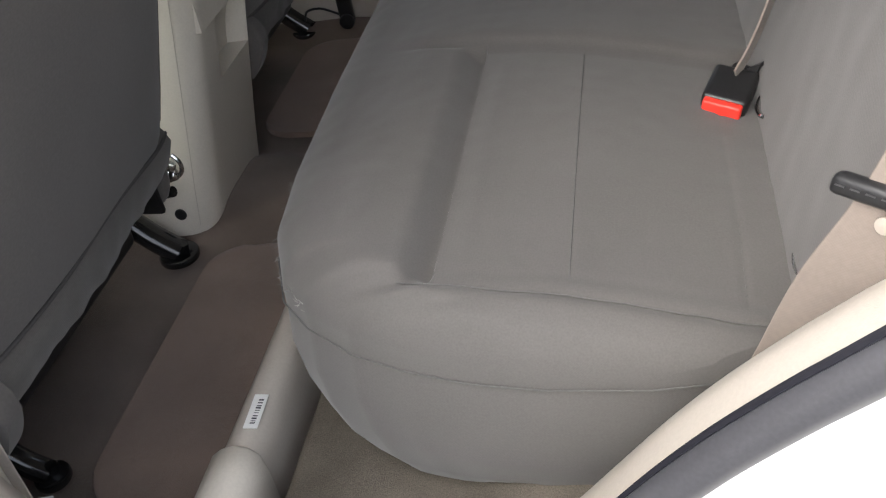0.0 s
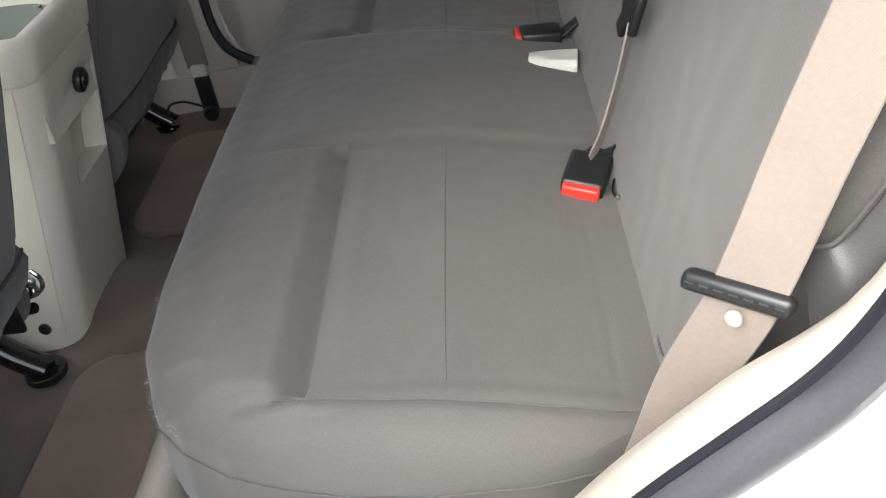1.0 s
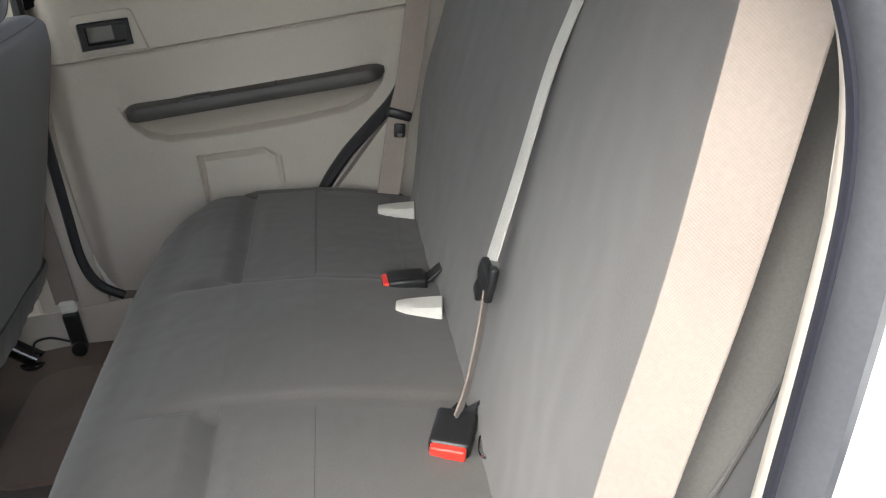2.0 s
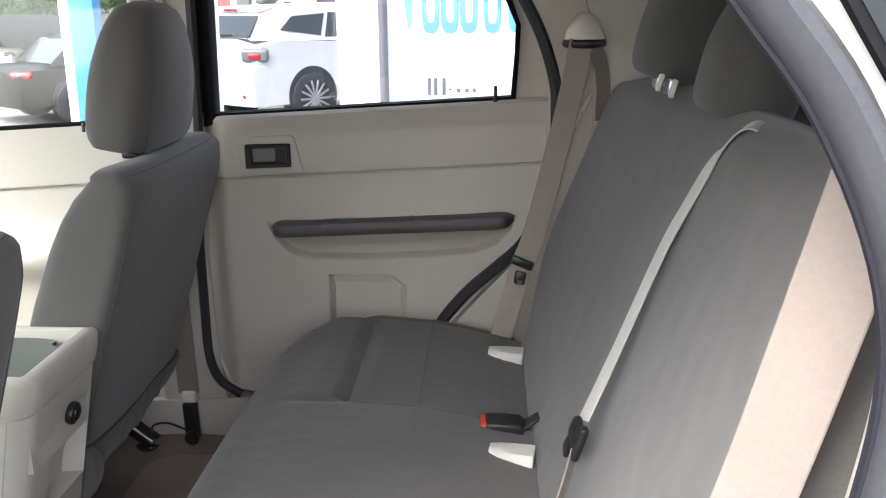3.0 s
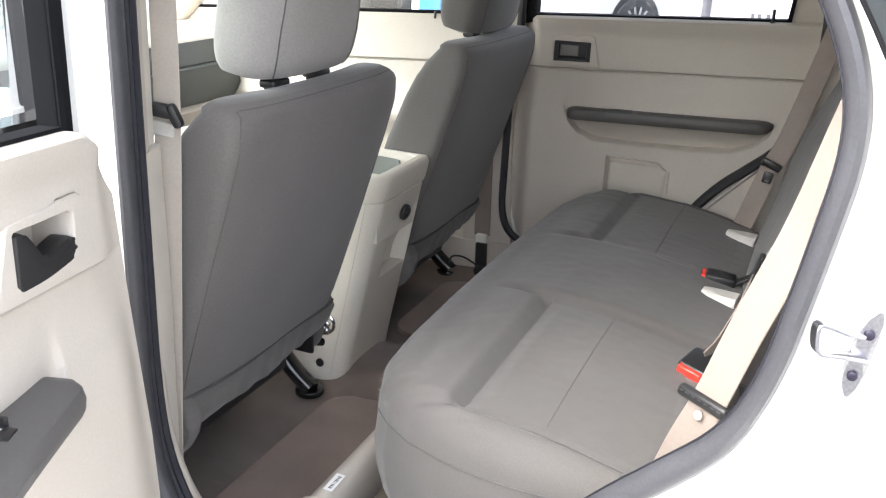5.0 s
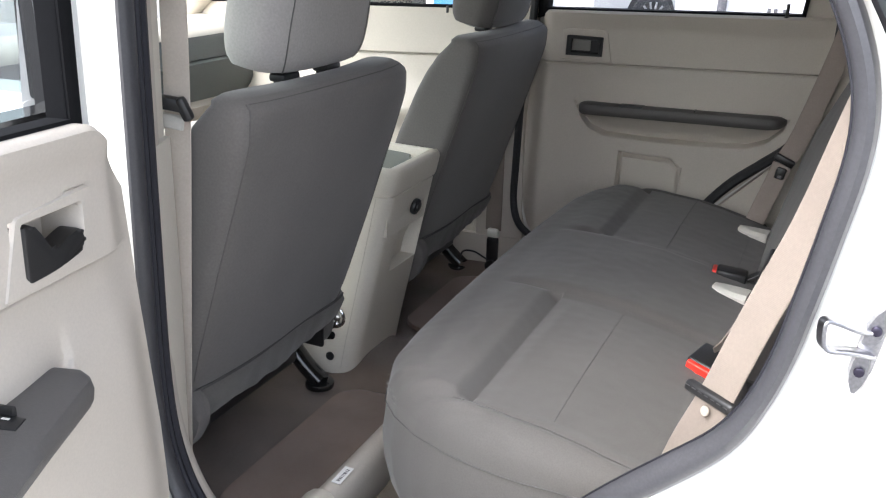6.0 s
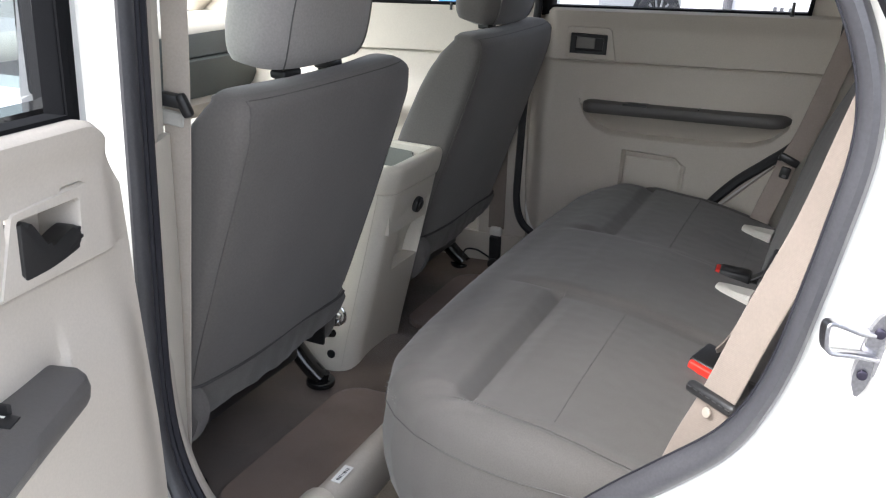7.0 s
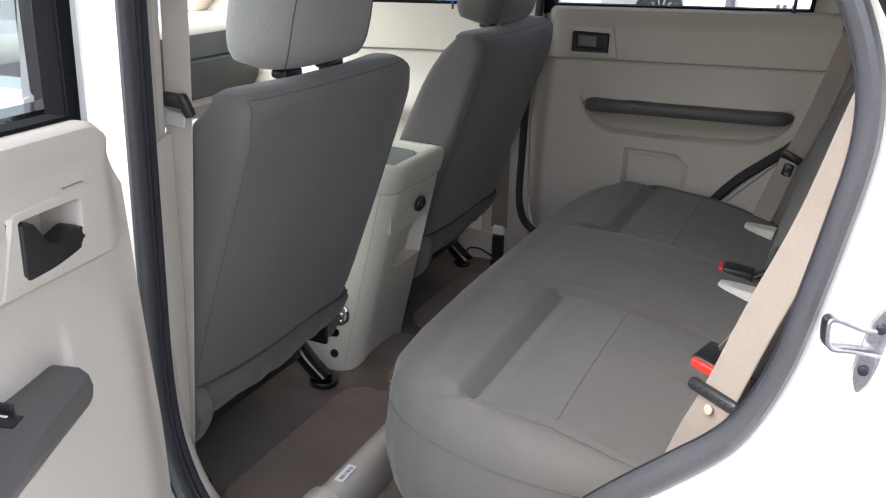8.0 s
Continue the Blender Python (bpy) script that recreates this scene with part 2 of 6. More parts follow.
def add_disc(bm, c, axis, r, depth, seg=20, bevel=0.0, r2=None):
    m = Matrix.Translation(c) @ Vector(axis).to_track_quat("Z", "Y").to_matrix().to_4x4()
    got = bmesh.ops.create_cone(bm, cap_ends=True, segments=seg, radius1=r, radius2=r if r2 is None else r2, depth=depth, matrix=m)
    if bevel:
        es = [e for e in {e for v in got["verts"] for e in v.link_edges} if len(e.link_faces) == 2 and max(len(f.verts) for f in e.link_faces) > 4]
        bmesh.ops.bevel(bm, geom=es, offset=bevel, segments=2, affect="EDGES", profile=0.5)


def disc(c, axis, r, depth, seg=20, bevel=0.0, r2=None):
    bm = bmesh.new()
    add_disc(bm, c, axis, r, depth, seg, bevel, r2)
    return bm


def smooth_line(pts, steps=6, closed=False):
    """A Catmull-Rom line through the points."""
    pts = [Vector(p) for p in pts]
    n, out = len(pts), []
    for i in range(n if closed else n - 1):
        get = (lambda j: pts[j % n]) if closed else (lambda j: pts[min(max(j, 0), n - 1)])
        p0, p1, p2, p3 = get(i - 1), get(i), get(i + 1), get(i + 2)
        for s in range(steps):
            t = s / steps
            out.append(0.5 * (2 * p1 + (p2 - p0) * t + (2 * p0 - 5 * p1 + 4 * p2 - p3) * t * t + (3 * p1 - p0 - 3 * p2 + p3) * t ** 3))
    if not closed:
        out.append(pts[-1])
    return out


def interp(x, xs, ys):
    return float(np.interp(x, xs, ys))


def smoothstep(a, b, x):
    t = min(max((x - a) / (b - a), 0.0), 1.0)
    return t * t * (3 - 2 * t)


def groove(d, w):
    """A soft notch of half width w at distance d."""
    return max(0.0, 1 - abs(d) / w) ** 2

# ---- ground and surroundings ----
M_GROUND = material("pale_concrete", (0.2, 0.196, 0.188), 0.9, spread=0.15, fine=40.0, coarse=0.6, bump=0.4, bump_scale=60.0)
bm = bmesh.new()
add_sheet(bm, [[(x, y, 0.0) for y in (-300, -40, -10, 0, 10, 40, 300)] for x in (-300, -40, -10, 0, 10, 40, 300)])
tagged(part("ground", bm, M_GROUND), "pale sunlit concrete yard round the parked cars", "ground", kind="structure")

# ---- the opening of the rear door, in x and z ----
APERTURE = smooth_line([(0.187, 1.45, 0), (0.187, 1.1, 0), (0.19, 0.88, 0), (0.21, 0.76, 0), (0.258, 0.675, 0), (0.34, 0.635, 0), (0.46, 0.628, 0), (0.56, 0.632, 0), (0.622, 0.65, 0),
                        (0.666, 0.69, 0), (0.702, 0.737, 0), (0.738, 0.788, 0), (0.777, 0.843, 0), (0.815, 0.891, 0), (0.852, 0.931, 0), (0.905, 0.984, 0), (0.952, 1.034, 0), (0.978, 1.082, 0), (0.995, 1.14, 0), (1.006, 1.205, 0), (1.017, 1.28, 0), (1.026, 1.36, 0),
                        (1.019, 1.42, 0), (0.994, 1.48, 0), (0.957, 1.533, 0), (0.87, 1.62, 0), (0.7, 1.668, 0), (0.4, 1.673, 0), (0.24, 1.645, 0), (0.192, 1.57, 0)], 5, closed=True)
APERTURE = [(p.x, p.y) for p in APERTURE]


def ring_at(offset, y):
    """The opening's outline moved outwards by offset, at depth y."""
    k, out = len(APERTURE), []
    for i, (x, z) in enumerate(APERTURE):
        x0, z0 = APERTURE[i - 1]
        x1, z1 = APERTURE[(i + 1) % k]
        d = Vector((x1 - x0, z1 - z0)).normalized()
        out.append(Vector((x + d.y * offset, y, z - d.x * offset)))
    return out


car = thing("parked_car", (0.6, 0.0, 0.0), "white sport utility car with its rear door wide open", "car")

# white body side round the opening: jamb, then outer skin
R = ring_at


def crest(x, z):
    """Depth of the opening's flange: the body side swells in over the rear wheel."""
    rear = interp(z, [0.85, 0.95, 1.05, 1.15, 1.3, 1.4], [-0.821, -0.823, -0.83, -0.84, -0.85, -0.853])
    return rear + (-0.848 - rear) * smoothstep(0.42, 0.26, x)


def ring_mix(low, high, pillar):
    """A ring whose (offset, depth) goes from the sill's to the rear edge's and the pillar's."""
    out = []
    k = len(APERTURE)
    for i, (x, z) in enumerate(APERTURE):
        x0, z0 = APERTURE[i - 1]
        x1, z1 = APERTURE[(i + 1) % k]
        d = Vector((x1 - x0, z1 - z0)).normalized()
        f = smoothstep(0.98, 1.1, z)
        g = smoothstep(0.36, 0.24, x)
        o, n = (((1 - f) * low[j] + f * high[j]) * (1 - g) + g * pillar[j] for j in (0, 1))
        out.append(Vector((x + d.y * o, crest(x, z) + n, z - d.x * o)))
    return out


bm = bmesh.new()
JAMB = [ring_mix(p, (p[0] - 0.008, p[1]), q) for p, q in (((0.026, 0.03), (-0.004, 0.03)), ((0.029, 0.004), (-0.001, 0.004)), ((0.042, 0.0), (0.012, 0.0)))]


def lean(ring):
    """The front pillar's outer face steps in above the belt line."""
    return [Vector((p.x, p.y + 0.028 * smoothstep(1.2, 1.3, p.z) * smoothstep(0.4, 0.25, p.x), p.z)) for p in ring]


add_sheet(bm, JAMB + [R(0.085, -0.86), R(0.095, -0.872)] + [lean(R(0.102, -0.905)), lean(R(0.112, -0.918))], close_v=True)
part("door_jamb", bm, M_PAINT, car, "white painted door jamb")
skin = lean(R(0.112, -0.918))
far_ring = []
for p in skin:
    d = Vector((p.x - 0.62, p.z - 1.1)).normalized()
    s = min((1.9 if d.x > 0 else 1.3) / max(abs(d.x), 1e-3), (0.66 if d.y > 0 else 0.8) / max(abs(d.y), 1e-3))
    s = max(s, math.hypot(p.x - 0.62, p.z - 1.1) + 0.01)
    q = Vector((0.62 + d.x * s, -0.918, 1.1 + d.y * s))
    if q.x > 1.15 and q.z > 1.37:
        s2 = max((1.15 - 0.62) / d.x, (1.37 - 1.1) / d.y)
        q = Vector((0.62 + d.x * s2, -0.918, 1.1 + d.y * s2))
    if q.x < 0.085:
        q.x = 0.085
    q.y = lean([q])[0].y
    far_ring.append(q)
bm = bmesh.new()
add_sheet(bm, [skin, [a.lerp(b, 0.5) + Vector((0, -0.012, 0)) for a, b in zip(skin, far_ring)], far_ring], close_v=True)
part("quarter_panel", bm, M_PAINT, car, "white painted outer body side")

# rubber seal along the opening: two dark ribs and a bulb
bm = bmesh.new()
BULB = ((0.034, 0.003), (0.033, -0.0078), (0.027, -0.014), (0.018, -0.016), (0.008, -0.0126), (0.002, -0.0072), (0, -0.001), (0.003, 0.0044), (0.009, 0.0078), (0.02, 0.0085))
BULB_H = tuple((0.003 + o * 0.67, d * 1.25 if d < 0 else d) for o, d in BULB)
BULB_P = ((0.004, 0.012), (0.001, -0.005), (-0.004, -0.011), (-0.009, -0.011), (-0.013, -0.007), (-0.015, -0.001), (-0.015, 0.006), (-0.012, 0.014), (-0.007, 0.019), (0.002, 0.02))
add_sheet(bm, [ring_mix(p, h, q) for p, h, q in zip(BULB, BULB_H, BULB_P)], close_v=True)
seal = part("door_seal", bm, M_RUBBER_G, car, "dark grey hollow rubber door seal")
bm = bmesh.new()
RIBS_P = ((-0.004, 0.0175), (-0.009, 0.0195), (-0.011, 0.023), (-0.008, 0.029), (-0.005, 0.031), (-0.008, 0.038), (-0.005, 0.044), (0.004, 0.046))
RIBS_L = ((0.012, -0.001), (0.0, 0.001), (-0.0005, 0.0045), (0.0045, 0.0065), (0.003, 0.0095), (0.0085, 0.0129), (0.0075, 0.0163), (0.021, 0.0194))
RIBS_H = ((0.012, -0.001), (0.001, -0.0007), (0.0005, 0.0027), (0.006, 0.0061), (0.003, 0.0095), (0.0095, 0.0129), (0.0075, 0.0163), (0.018, 0.0194))
add_sheet(bm, [ring_mix(l, h, q) for l, h, q in zip(RIBS_L, RIBS_H, RIBS_P)], close_v=True)
part("seal_ribs", bm, M_RIB, seal, "black ribs of the door seal")
bm = bmesh.new()
crown = ring_mix((0.0312, -0.0105), (0.0222, -0.0122), (-0.0095, -0.0105))
for a, b in zip(crown, crown[1:]):
    if a.x > 0.62 and 1.08 < a.z < 1.6:
        k = max(1, round((b - a).length / 0.0068))
        turn = (b - a).normalized().to_track_quat("X", "Z").to_matrix().to_4x4()
        for j in range(k):
            add_box(bm, (0, 0, 0), (0.003, 0.0022, 0.0012), 0, m=Matrix.Translation(a.lerp(b, (j + 0.5) / k)) @ turn)
tagged(part("seal_beading", bm, M_GASKET, seal, "line of small dark studs along the seal"), kind="stuff")

# beige trim inside the seal
bm = bmesh.new()
LOW = ((0.022, 0.018), (0.0185, 0.0207), (0.0185, 0.038), (0.021, 0.057), (0.028, 0.076), (0.042, 0.09), (0.064, 0.1), (0.095, 0.106))
HIGH = ((0.0165, 0.018), (0.0138, 0.0207), (0.0145, 0.031), (0.018, 0.042), (0.03, 0.052), (0.05, 0.062), (0.07, 0.07), (0.1, 0.082))
PIL = ((0.004, 0.043), (0.001, 0.046), (0.003, 0.055), (0.01, 0.068), (0.022, 0.081), (0.038, 0.094), (0.06, 0.104), (0.1, 0.112))
add_sheet(bm, [ring_mix(p, q, r) for p, q, r in zip(LOW, HIGH, PIL)], close_v=True)
part("aperture_trim", bm, M_BEIGE, car, "cream plastic trim inside the door opening")

# striker on the rear jamb: an oval plate with two bolts and a flat strip bent into a loop
striker = part("striker", box((0, 0, 0), (0.02, 0.005, 0.05), 0.002, m=pose(1.081, -0.864, 1.178, 0, 8, 0)), M_STRIKE, car, "plated steel door striker with two bolts")
bm = bmesh.new()
loop = smooth_line([(1.078, -0.866, 1.197), (1.066, -0.872, 1.198), (1.052, -0.878, 1.203), (1.041, -0.883, 1.206), (1.0375, -0.885, 1.202), (1.0385, -0.886, 1.188), (1.041, -0.886, 1.181), (1.046, -0.885, 1.178), (1.062, -0.88, 1.178), (1.084, -0.868, 1.174)], 4)
ring = []
for i, p in enumerate(loop):
    d = (loop[min(i + 1, len(loop) - 1)] - loop[max(i - 1, 0)]).normalized()
    wide = Vector((0.35, -0.9, 0.1)).normalized()
    thin = d.cross(wide).normalized()
    h = 0.0082 + 0.002 * smoothstep(0.3, 0.0, i / len(loop)) + 0.003 * smoothstep(0.7, 1.0, i / len(loop))
    ring.append([p + wide * h * a + thin * 0.0021 * b for a, b in ((-1, -0.5), (-0.9, -1), (0.9, -1), (1, -0.5), (1, 0.5), (0.9, 1), (-0.9, 1), (-1, 0.5))])
add_sheet(bm, ring, close_v=True, cap=True)
part("striker_loop", bm, M_STRIKE, striker, "flat steel loop", 50)
for px, pz, turn, tip in ((1.084, 1.2, 16, 0.024), (1.077, 1.156, 4, 0.024)):
    m = pose(px, -0.867, pz, 0, turn, 0)
    up = 1 if pz > 1.18 else -1
    rows = []
    for dz, r in ((-0.018, 0.006), (-0.008, 0.009), (0.004, 0.0095), (0.014, 0.0075), (tip, 0.002)):
        rows.append([m @ Vector((r, 0.003, up * dz)), m @ Vector((r * 0.8, -0.004, up * dz)), m @ Vector((-r * 0.8, -0.004, up * dz)), m @ Vector((-r, 0.003, up * dz))])
    pad = part("plate_ear", sheet(rows, close_v=True, cap=True), M_STRIKE, striker)
    part("bolt", disc(m @ Vector((0, -0.006, 0)), (0, 1, 0), 0.0052, 0.005, 12, 0.0015), M_BOLT, pad, "dark recessed bolt head")

# dark quarter window behind the rear pillar, in its thin black gasket
QW = [(1.088, 1.385), (1.034, 1.475), (1.02, 1.497), (0.994, 1.536), (0.965, 1.58), (1.12, 1.6), (1.2, 1.5), (1.2, 1.385)]
SIDE_OUT = lambda u, n, w: Vector((u, -0.868 - n, w))
qg = part("quarter_gasket", prism(QW, SIDE_OUT, 0.0, 0.008, 0.002), M_GASKET, car, "black gasket of the quarter window")
part("quarter_window", prism([(1.1 + (x - 1.1) * 0.93, 1.49 + (z - 1.49) * 0.93) for x, z in QW], SIDE_OUT, 0.007, 0.0095, 0.001), M_CLOSED, qg, "dark tinted quarter window")

# roof, sill, far side skin, bonnet, tail
part("roof", box((0.65, 0, 1.775), (2.9, 1.55, 0.05), 0.02), M_PAINT, car)
part("outer_sill", box((0.0, -0.83, 0.42), (3.3, 0.15, 0.22), 0.03), M_PAINT, car)
part("far_sill", box((0.2, 0.84, 0.45), (3.4, 0.13, 0.3), 0.03), M_PAINT, car)
part("tail", box((2.16, 0, 0.8), (0.1, 1.6, 0.85), 0.03), M_PAINT, car)
part("bonnet", box((-1.55, 0, 0.85), (1.1, 1.6, 0.5), 0.08, 3), M_PAINT, car)
part("underbody", box((0.4, 0, 0.4), (3.5, 1.5, 0.1), 0.02), M_RUBBER, car)
for sx in (-1.45, 1.55):
    for sy in (-0.8, 0.8):
        bm = disc((sx, sy, 0.36), (0, 1, 0), 0.36, 0.22, 28, 0.03)
        w = part("wheel", bm, M_RUBBER, car)
        part("rim", disc((sx, sy * 1.13, 0.36), (0, 1, 0), 0.22, 0.05, 24, 0.01), M_STEEL, w)
# near pillar A and front door skin
M3 = lambda u, n, w: Vector((u, -0.80 - n, w))
bm = prism([(-1.0, 0.45), (0.085, 0.45), (0.085, 1.30), (-1.0, 1.26)], M3, 0.0, 0.118, 0.01)
part("front_door_skin", bm, M_PAINT, car)
part("pillar_skin", prism([(0.066, 1.28), (0.085, 1.28), (0.085, 1.74), (0.07, 1.74)], M3, 0.05, 0.086, 0.004), M_BLACK_GLOSS, car, "black strip on the pillar")
part("pillar_applique", prism([(0.068, 1.3), (0.118, 1.3), (0.118, 1.7), (0.075, 1.7)], M3, 0.08, 0.1035, 0.006), M_BLACK_GLOSS, car, "glossy black pillar cover")
for sy in (-1, 1):
    part("windscreen_pillar", tube([(-1.0, sy * 0.76, 1.22), (-0.75, sy * 0.7, 1.45), (-0.42, sy * 0.63, 1.72)], 0.05, 10), M_BEIGE, car)
part("front_side_window", sheet([[(-0.95, -0.86, 1.24), (0.07, -0.875, 1.29)], [(-0.45, -0.70, 1.7), (0.075, -0.76, 1.72)]]), M_GLASS_F, car)
ws = part("windscreen", sheet([[(-1.02, -0.72, 1.22), (-1.02, 0.72, 1.22)], [(-0.45, -0.62, 1.73), (-0.45, 0.62, 1.73)]]), M_GLASS, car)
mir = part("wing_mirror", box((0, 0, 0), (0.07, 0.2, 0.15), 0.03, 3, pose(-0.6, 0.99, 1.315, 0, 0, 8)), M_PAINT, car, "white wing mirror with a black rim")
part("mirror_rim", box((0, 0, 0), (0.03, 0.205, 0.155), 0.03, 3, pose(-0.562, 0.995, 1.315, 0, 0, 8)), M_BLACK, mir)
part("mirror_glass", box((0, 0, 0), (0.004, 0.17, 0.122), 0.0015, 1, pose(-0.5455, 0.997, 1.315, 0, 0, 8)), M_CHROME, mir)

# ---- inside shell ----
bm = bmesh.new()
xs = np.linspace(-1.0, 0.95, 66)
ys = np.linspace(-0.74, 0.78, 60)
rows = []
for x in xs:
    row = []
    for y in ys:
        z = 0.488 + 0.055 * math.exp(-(((y - 0.05) / 0.13) ** 4)) * smoothstep(0.42, 0.2, x)
        z += 0.09 * smoothstep(0.38, 0.46, x) + 0.06 * smoothstep(0.55, 0.75, x)
        z += 0.05 * smoothstep(-0.62, -0.72, y) * smoothstep(0.42, 0.36, x) - 0.05 * smoothstep(0.38, 0.44, x) + 0.05 * smoothstep(0.68, 0.77, y)
        z += 0.006 * noise.noise(Vector((x * 6, y * 6, 0))) + 0.002 * noise.noise(Vector((x * 25, y * 25, 3)))
        row.append((x, y, z))
    rows.append(row)
add_sheet(bm, rows)
tagged(part("floor", bm, M_CARPET), "dark brown-grey carpeted car floor, worn and dusty", "floor", kind="structure")
bm = bmesh.new()
rows = []
for x, z in [(0.386, 0.5), (0.387, 0.54), (0.389, 0.562), (0.393, 0.572), (0.4, 0.577)] + [(x, 0.578 + 0.02 * smoothstep(0.4, 0.5, x) + 0.06 * smoothstep(0.55, 0.75, x)) for x in np.linspace(0.41, 0.9, 24)]:
    rows.append([(x + 0.004 * noise.noise(Vector((0, y * 9, 2))), y, z + 0.004 * noise.noise(Vector((x * 20, y * 20, 1)))) for y in np.linspace(-0.725, 0.7, 60)])
add_sheet(bm, rows)
tagged(part("under_seat_carpet", bm, M_CARPET_L), "light grey-brown carpet under the rear seat", "carpet", kind="structure")

bm = bmesh.new()
rows = []
for x in np.linspace(-0.5, 2.1, 30):
    rows.append([(x, y, 1.735 - 0.06 * (abs(y) / 0.74) ** 5) for y in np.linspace(-0.74, 0.74, 25)])
add_sheet(bm, rows)
tagged(part("ceiling", bm, M_LINER), "pale cloth headliner of the car", "ceiling", kind="structure")

# floor of the boot and its sides
tagged(part("boot_floor", box((1.6, 0.0, 0.78), (1.15, 1.46, 0.04), 0.005), M_CARPET), "dark carpeted boot floor behind the seat", "floor", kind="structure")
WN = lambda u, n, w: Vector((u, -0.762 - n, w))
WF = lambda u, n, w: Vector((u, 0.715 + n, w))
for name, where, label in (("trim_near", WN, "beige plastic side trim beside the rear seat"), ("trim_far", WF, "beige plastic rear pillar trim beside the rear seat")):
    bm = bmesh.new()
    add_prism(bm, [(0.955, 0.5), (1.16, 0.5), (1.12, 1.58), (1.09, 1.70), (1.0, 1.70), (1.045, 1.56), (1.075, 1.4), (1.06, 1.2), (1.03, 1.08), (0.985, 1.02)], where, 0.0, 0.04, 0.0)
    add_prism(bm, [(1.16, 0.5), (2.12, 0.5), (2.12, 1.58), (1.12, 1.58)], where, 0.0, 0.04, 0.0)
    add_prism(bm, [(1.09, 1.66), (2.12, 1.66), (2.12, 1.73), (1.09, 1.73)], where, 0.0, 0.04, 0.0)
    add_prism(bm, [(1.75, 1.58), (2.12, 1.58), (2.12, 1.66), (1.7, 1.66)], where, 0.0, 0.04, 0.0)
    if where is WF:
        add_prism(bm, [(0.72, 0.5), (1.2, 0.5), (1.15, 1.7), (0.82, 1.7), (0.905, 1.58), (0.95, 1.46), (0.972, 1.36), (0.968, 1.2), (0.958, 1.06), (0.9, 0.975), (0.83, 0.9), (0.72, 0.78)], where, 0.02, 0.06, 0.0)
    tagged(part(name, bm, M_BEIGE), label, "trim", kind="structure")
for sy in (-1, 1):
    g = part("window_1" if sy > 0 else "window_2", sheet([[(1.15, sy * 0.76, 1.37), (1.76, sy * 0.76, 1.37)], [(1.15, sy * 0.74, 1.67), (1.76, sy * 0.74, 1.67)]]), M_GLASS_D)
    tagged(g, "fixed quarter window of the car", "window", kind="structure")
g = part("trim_gasket", tube(smooth_line([(1.09, 0.722, 1.7), (1.098, 0.722, 1.64), (1.118, 0.722, 1.592), (1.15, 0.722, 1.577), (1.4, 0.722, 1.575), (1.75, 0.722, 1.575)], 6), 0.009, 8), M_GASKET)
tagged(g, "black rubber gasket of the far quarter window", "gasket", kind="structure")
bm = bmesh.new()
add_sheet(bm, [[(x, y, 1.335 + 0.006 * math.sin(y * 4) - 0.02 * max(0, x - 1.9)) for y in np.linspace(-0.72, 0.7, 14)] for x in np.linspace(1.2, 2.1, 10)])
tagged(part("luggage_cover", bm, M_COVER), "dark grey luggage cover behind the rear seat", "luggage cover")
tg = part("window_3", sheet([[(2.15, -0.62, 1.2), (2.15, 0.62, 1.2)], [(1.98, -0.58, 1.7), (1.98, 0.58, 1.7)]]), M_GLASS_D)
tagged(tg, "tailgate window of the car", "window", kind="structure")

# near pillar B trim
bm = prism([(0.085, 0.56), (0.19, 0.56), (0.19, 1.0), (0.19, 1.232), (0.085, 1.232)], lambda u, n, w: Vector((u - 0.42 * n, -0.805 + n, w)), 0.0, 0.075, 0.012)
tagged(part("trim_pillar", bm, M_BEIGE_L), "cream lower trim of the near door pillar", "trim", kind="structure")
bm = prism([(0.08, 1.235), (0.186, 1.235), (0.19, 1.7), (0.06, 1.7)], lambda u, n, w: Vector((u - 0.42 * n, -0.81 + n, w)), 0.0, 0.07, 0.012)
tagged(part("trim_pillar_upper", bm, M_BEIGE_L), "cream upper trim of the near door pillar", "trim", kind="structure")
# far pillar B trim
bm = prism([(0.05, 0.5), (0.24, 0.5), (0.19, 0.7), (0.187, 1.0), (0.205, 1.3), (0.2, 1.7), (0.06, 1.7), (0.04, 1.25)], lambda u, n, w: Vector((u, 0.80 - n, w)), 0.0, 0.045, 0.015)
tagged(part("trim_pillar_far", bm, M_BEIGE), "beige trim of the far door pillar", "trim", kind="structure")
bm = prism([(-0.95, 0.47), (0.75, 0.47), (0.75, 0.64), (0.4, 0.635), (0.26, 0.63), (0.1, 0.62), (-0.95, 0.62)], lambda u, n, w: Vector((u, 0.80 - n, w)), 0.0, 0.05, 0.015)
tagged(part("trim_sill_far", bm, M_BEIGE), "beige far door sill trim", "trim", kind="structure")
bm = box((0.0, 0, 0), (1.7, 0.1, 0.09), 0.02, 3, pose(-0.15, -0.755, 0.575, 6, 0, 0))
tagged(part("trim_sill_near", bm, M_BEIGE_L), "cream near door sill trim", "trim", kind="structure")
bm = box((0, 0, 0), (0.62, 0.08, 0.05), 0.018, 3, pose(0.44, -0.755, 0.6, 4, 0, 0))
tagged(part("trim_scuff", bm, M_BEIGE_L), "cream scuff plate of the rear door opening", "trim", kind="structure")

# dashboard
dash = thing("dashboard", (-0.95, 0, 0.6), "two-tone dashboard, pale top over a dark band", "dashboard")
bm = bmesh.new()
add_sheet(bm, [[(x, y, z) for y in np.linspace(-0.74, 0.74, 12)] for x, z in ((-1.1, 1.16), (-0.95, 1.2), (-0.82, 1.2), (-0.775, 1.175), (-0.77, 1.165))])
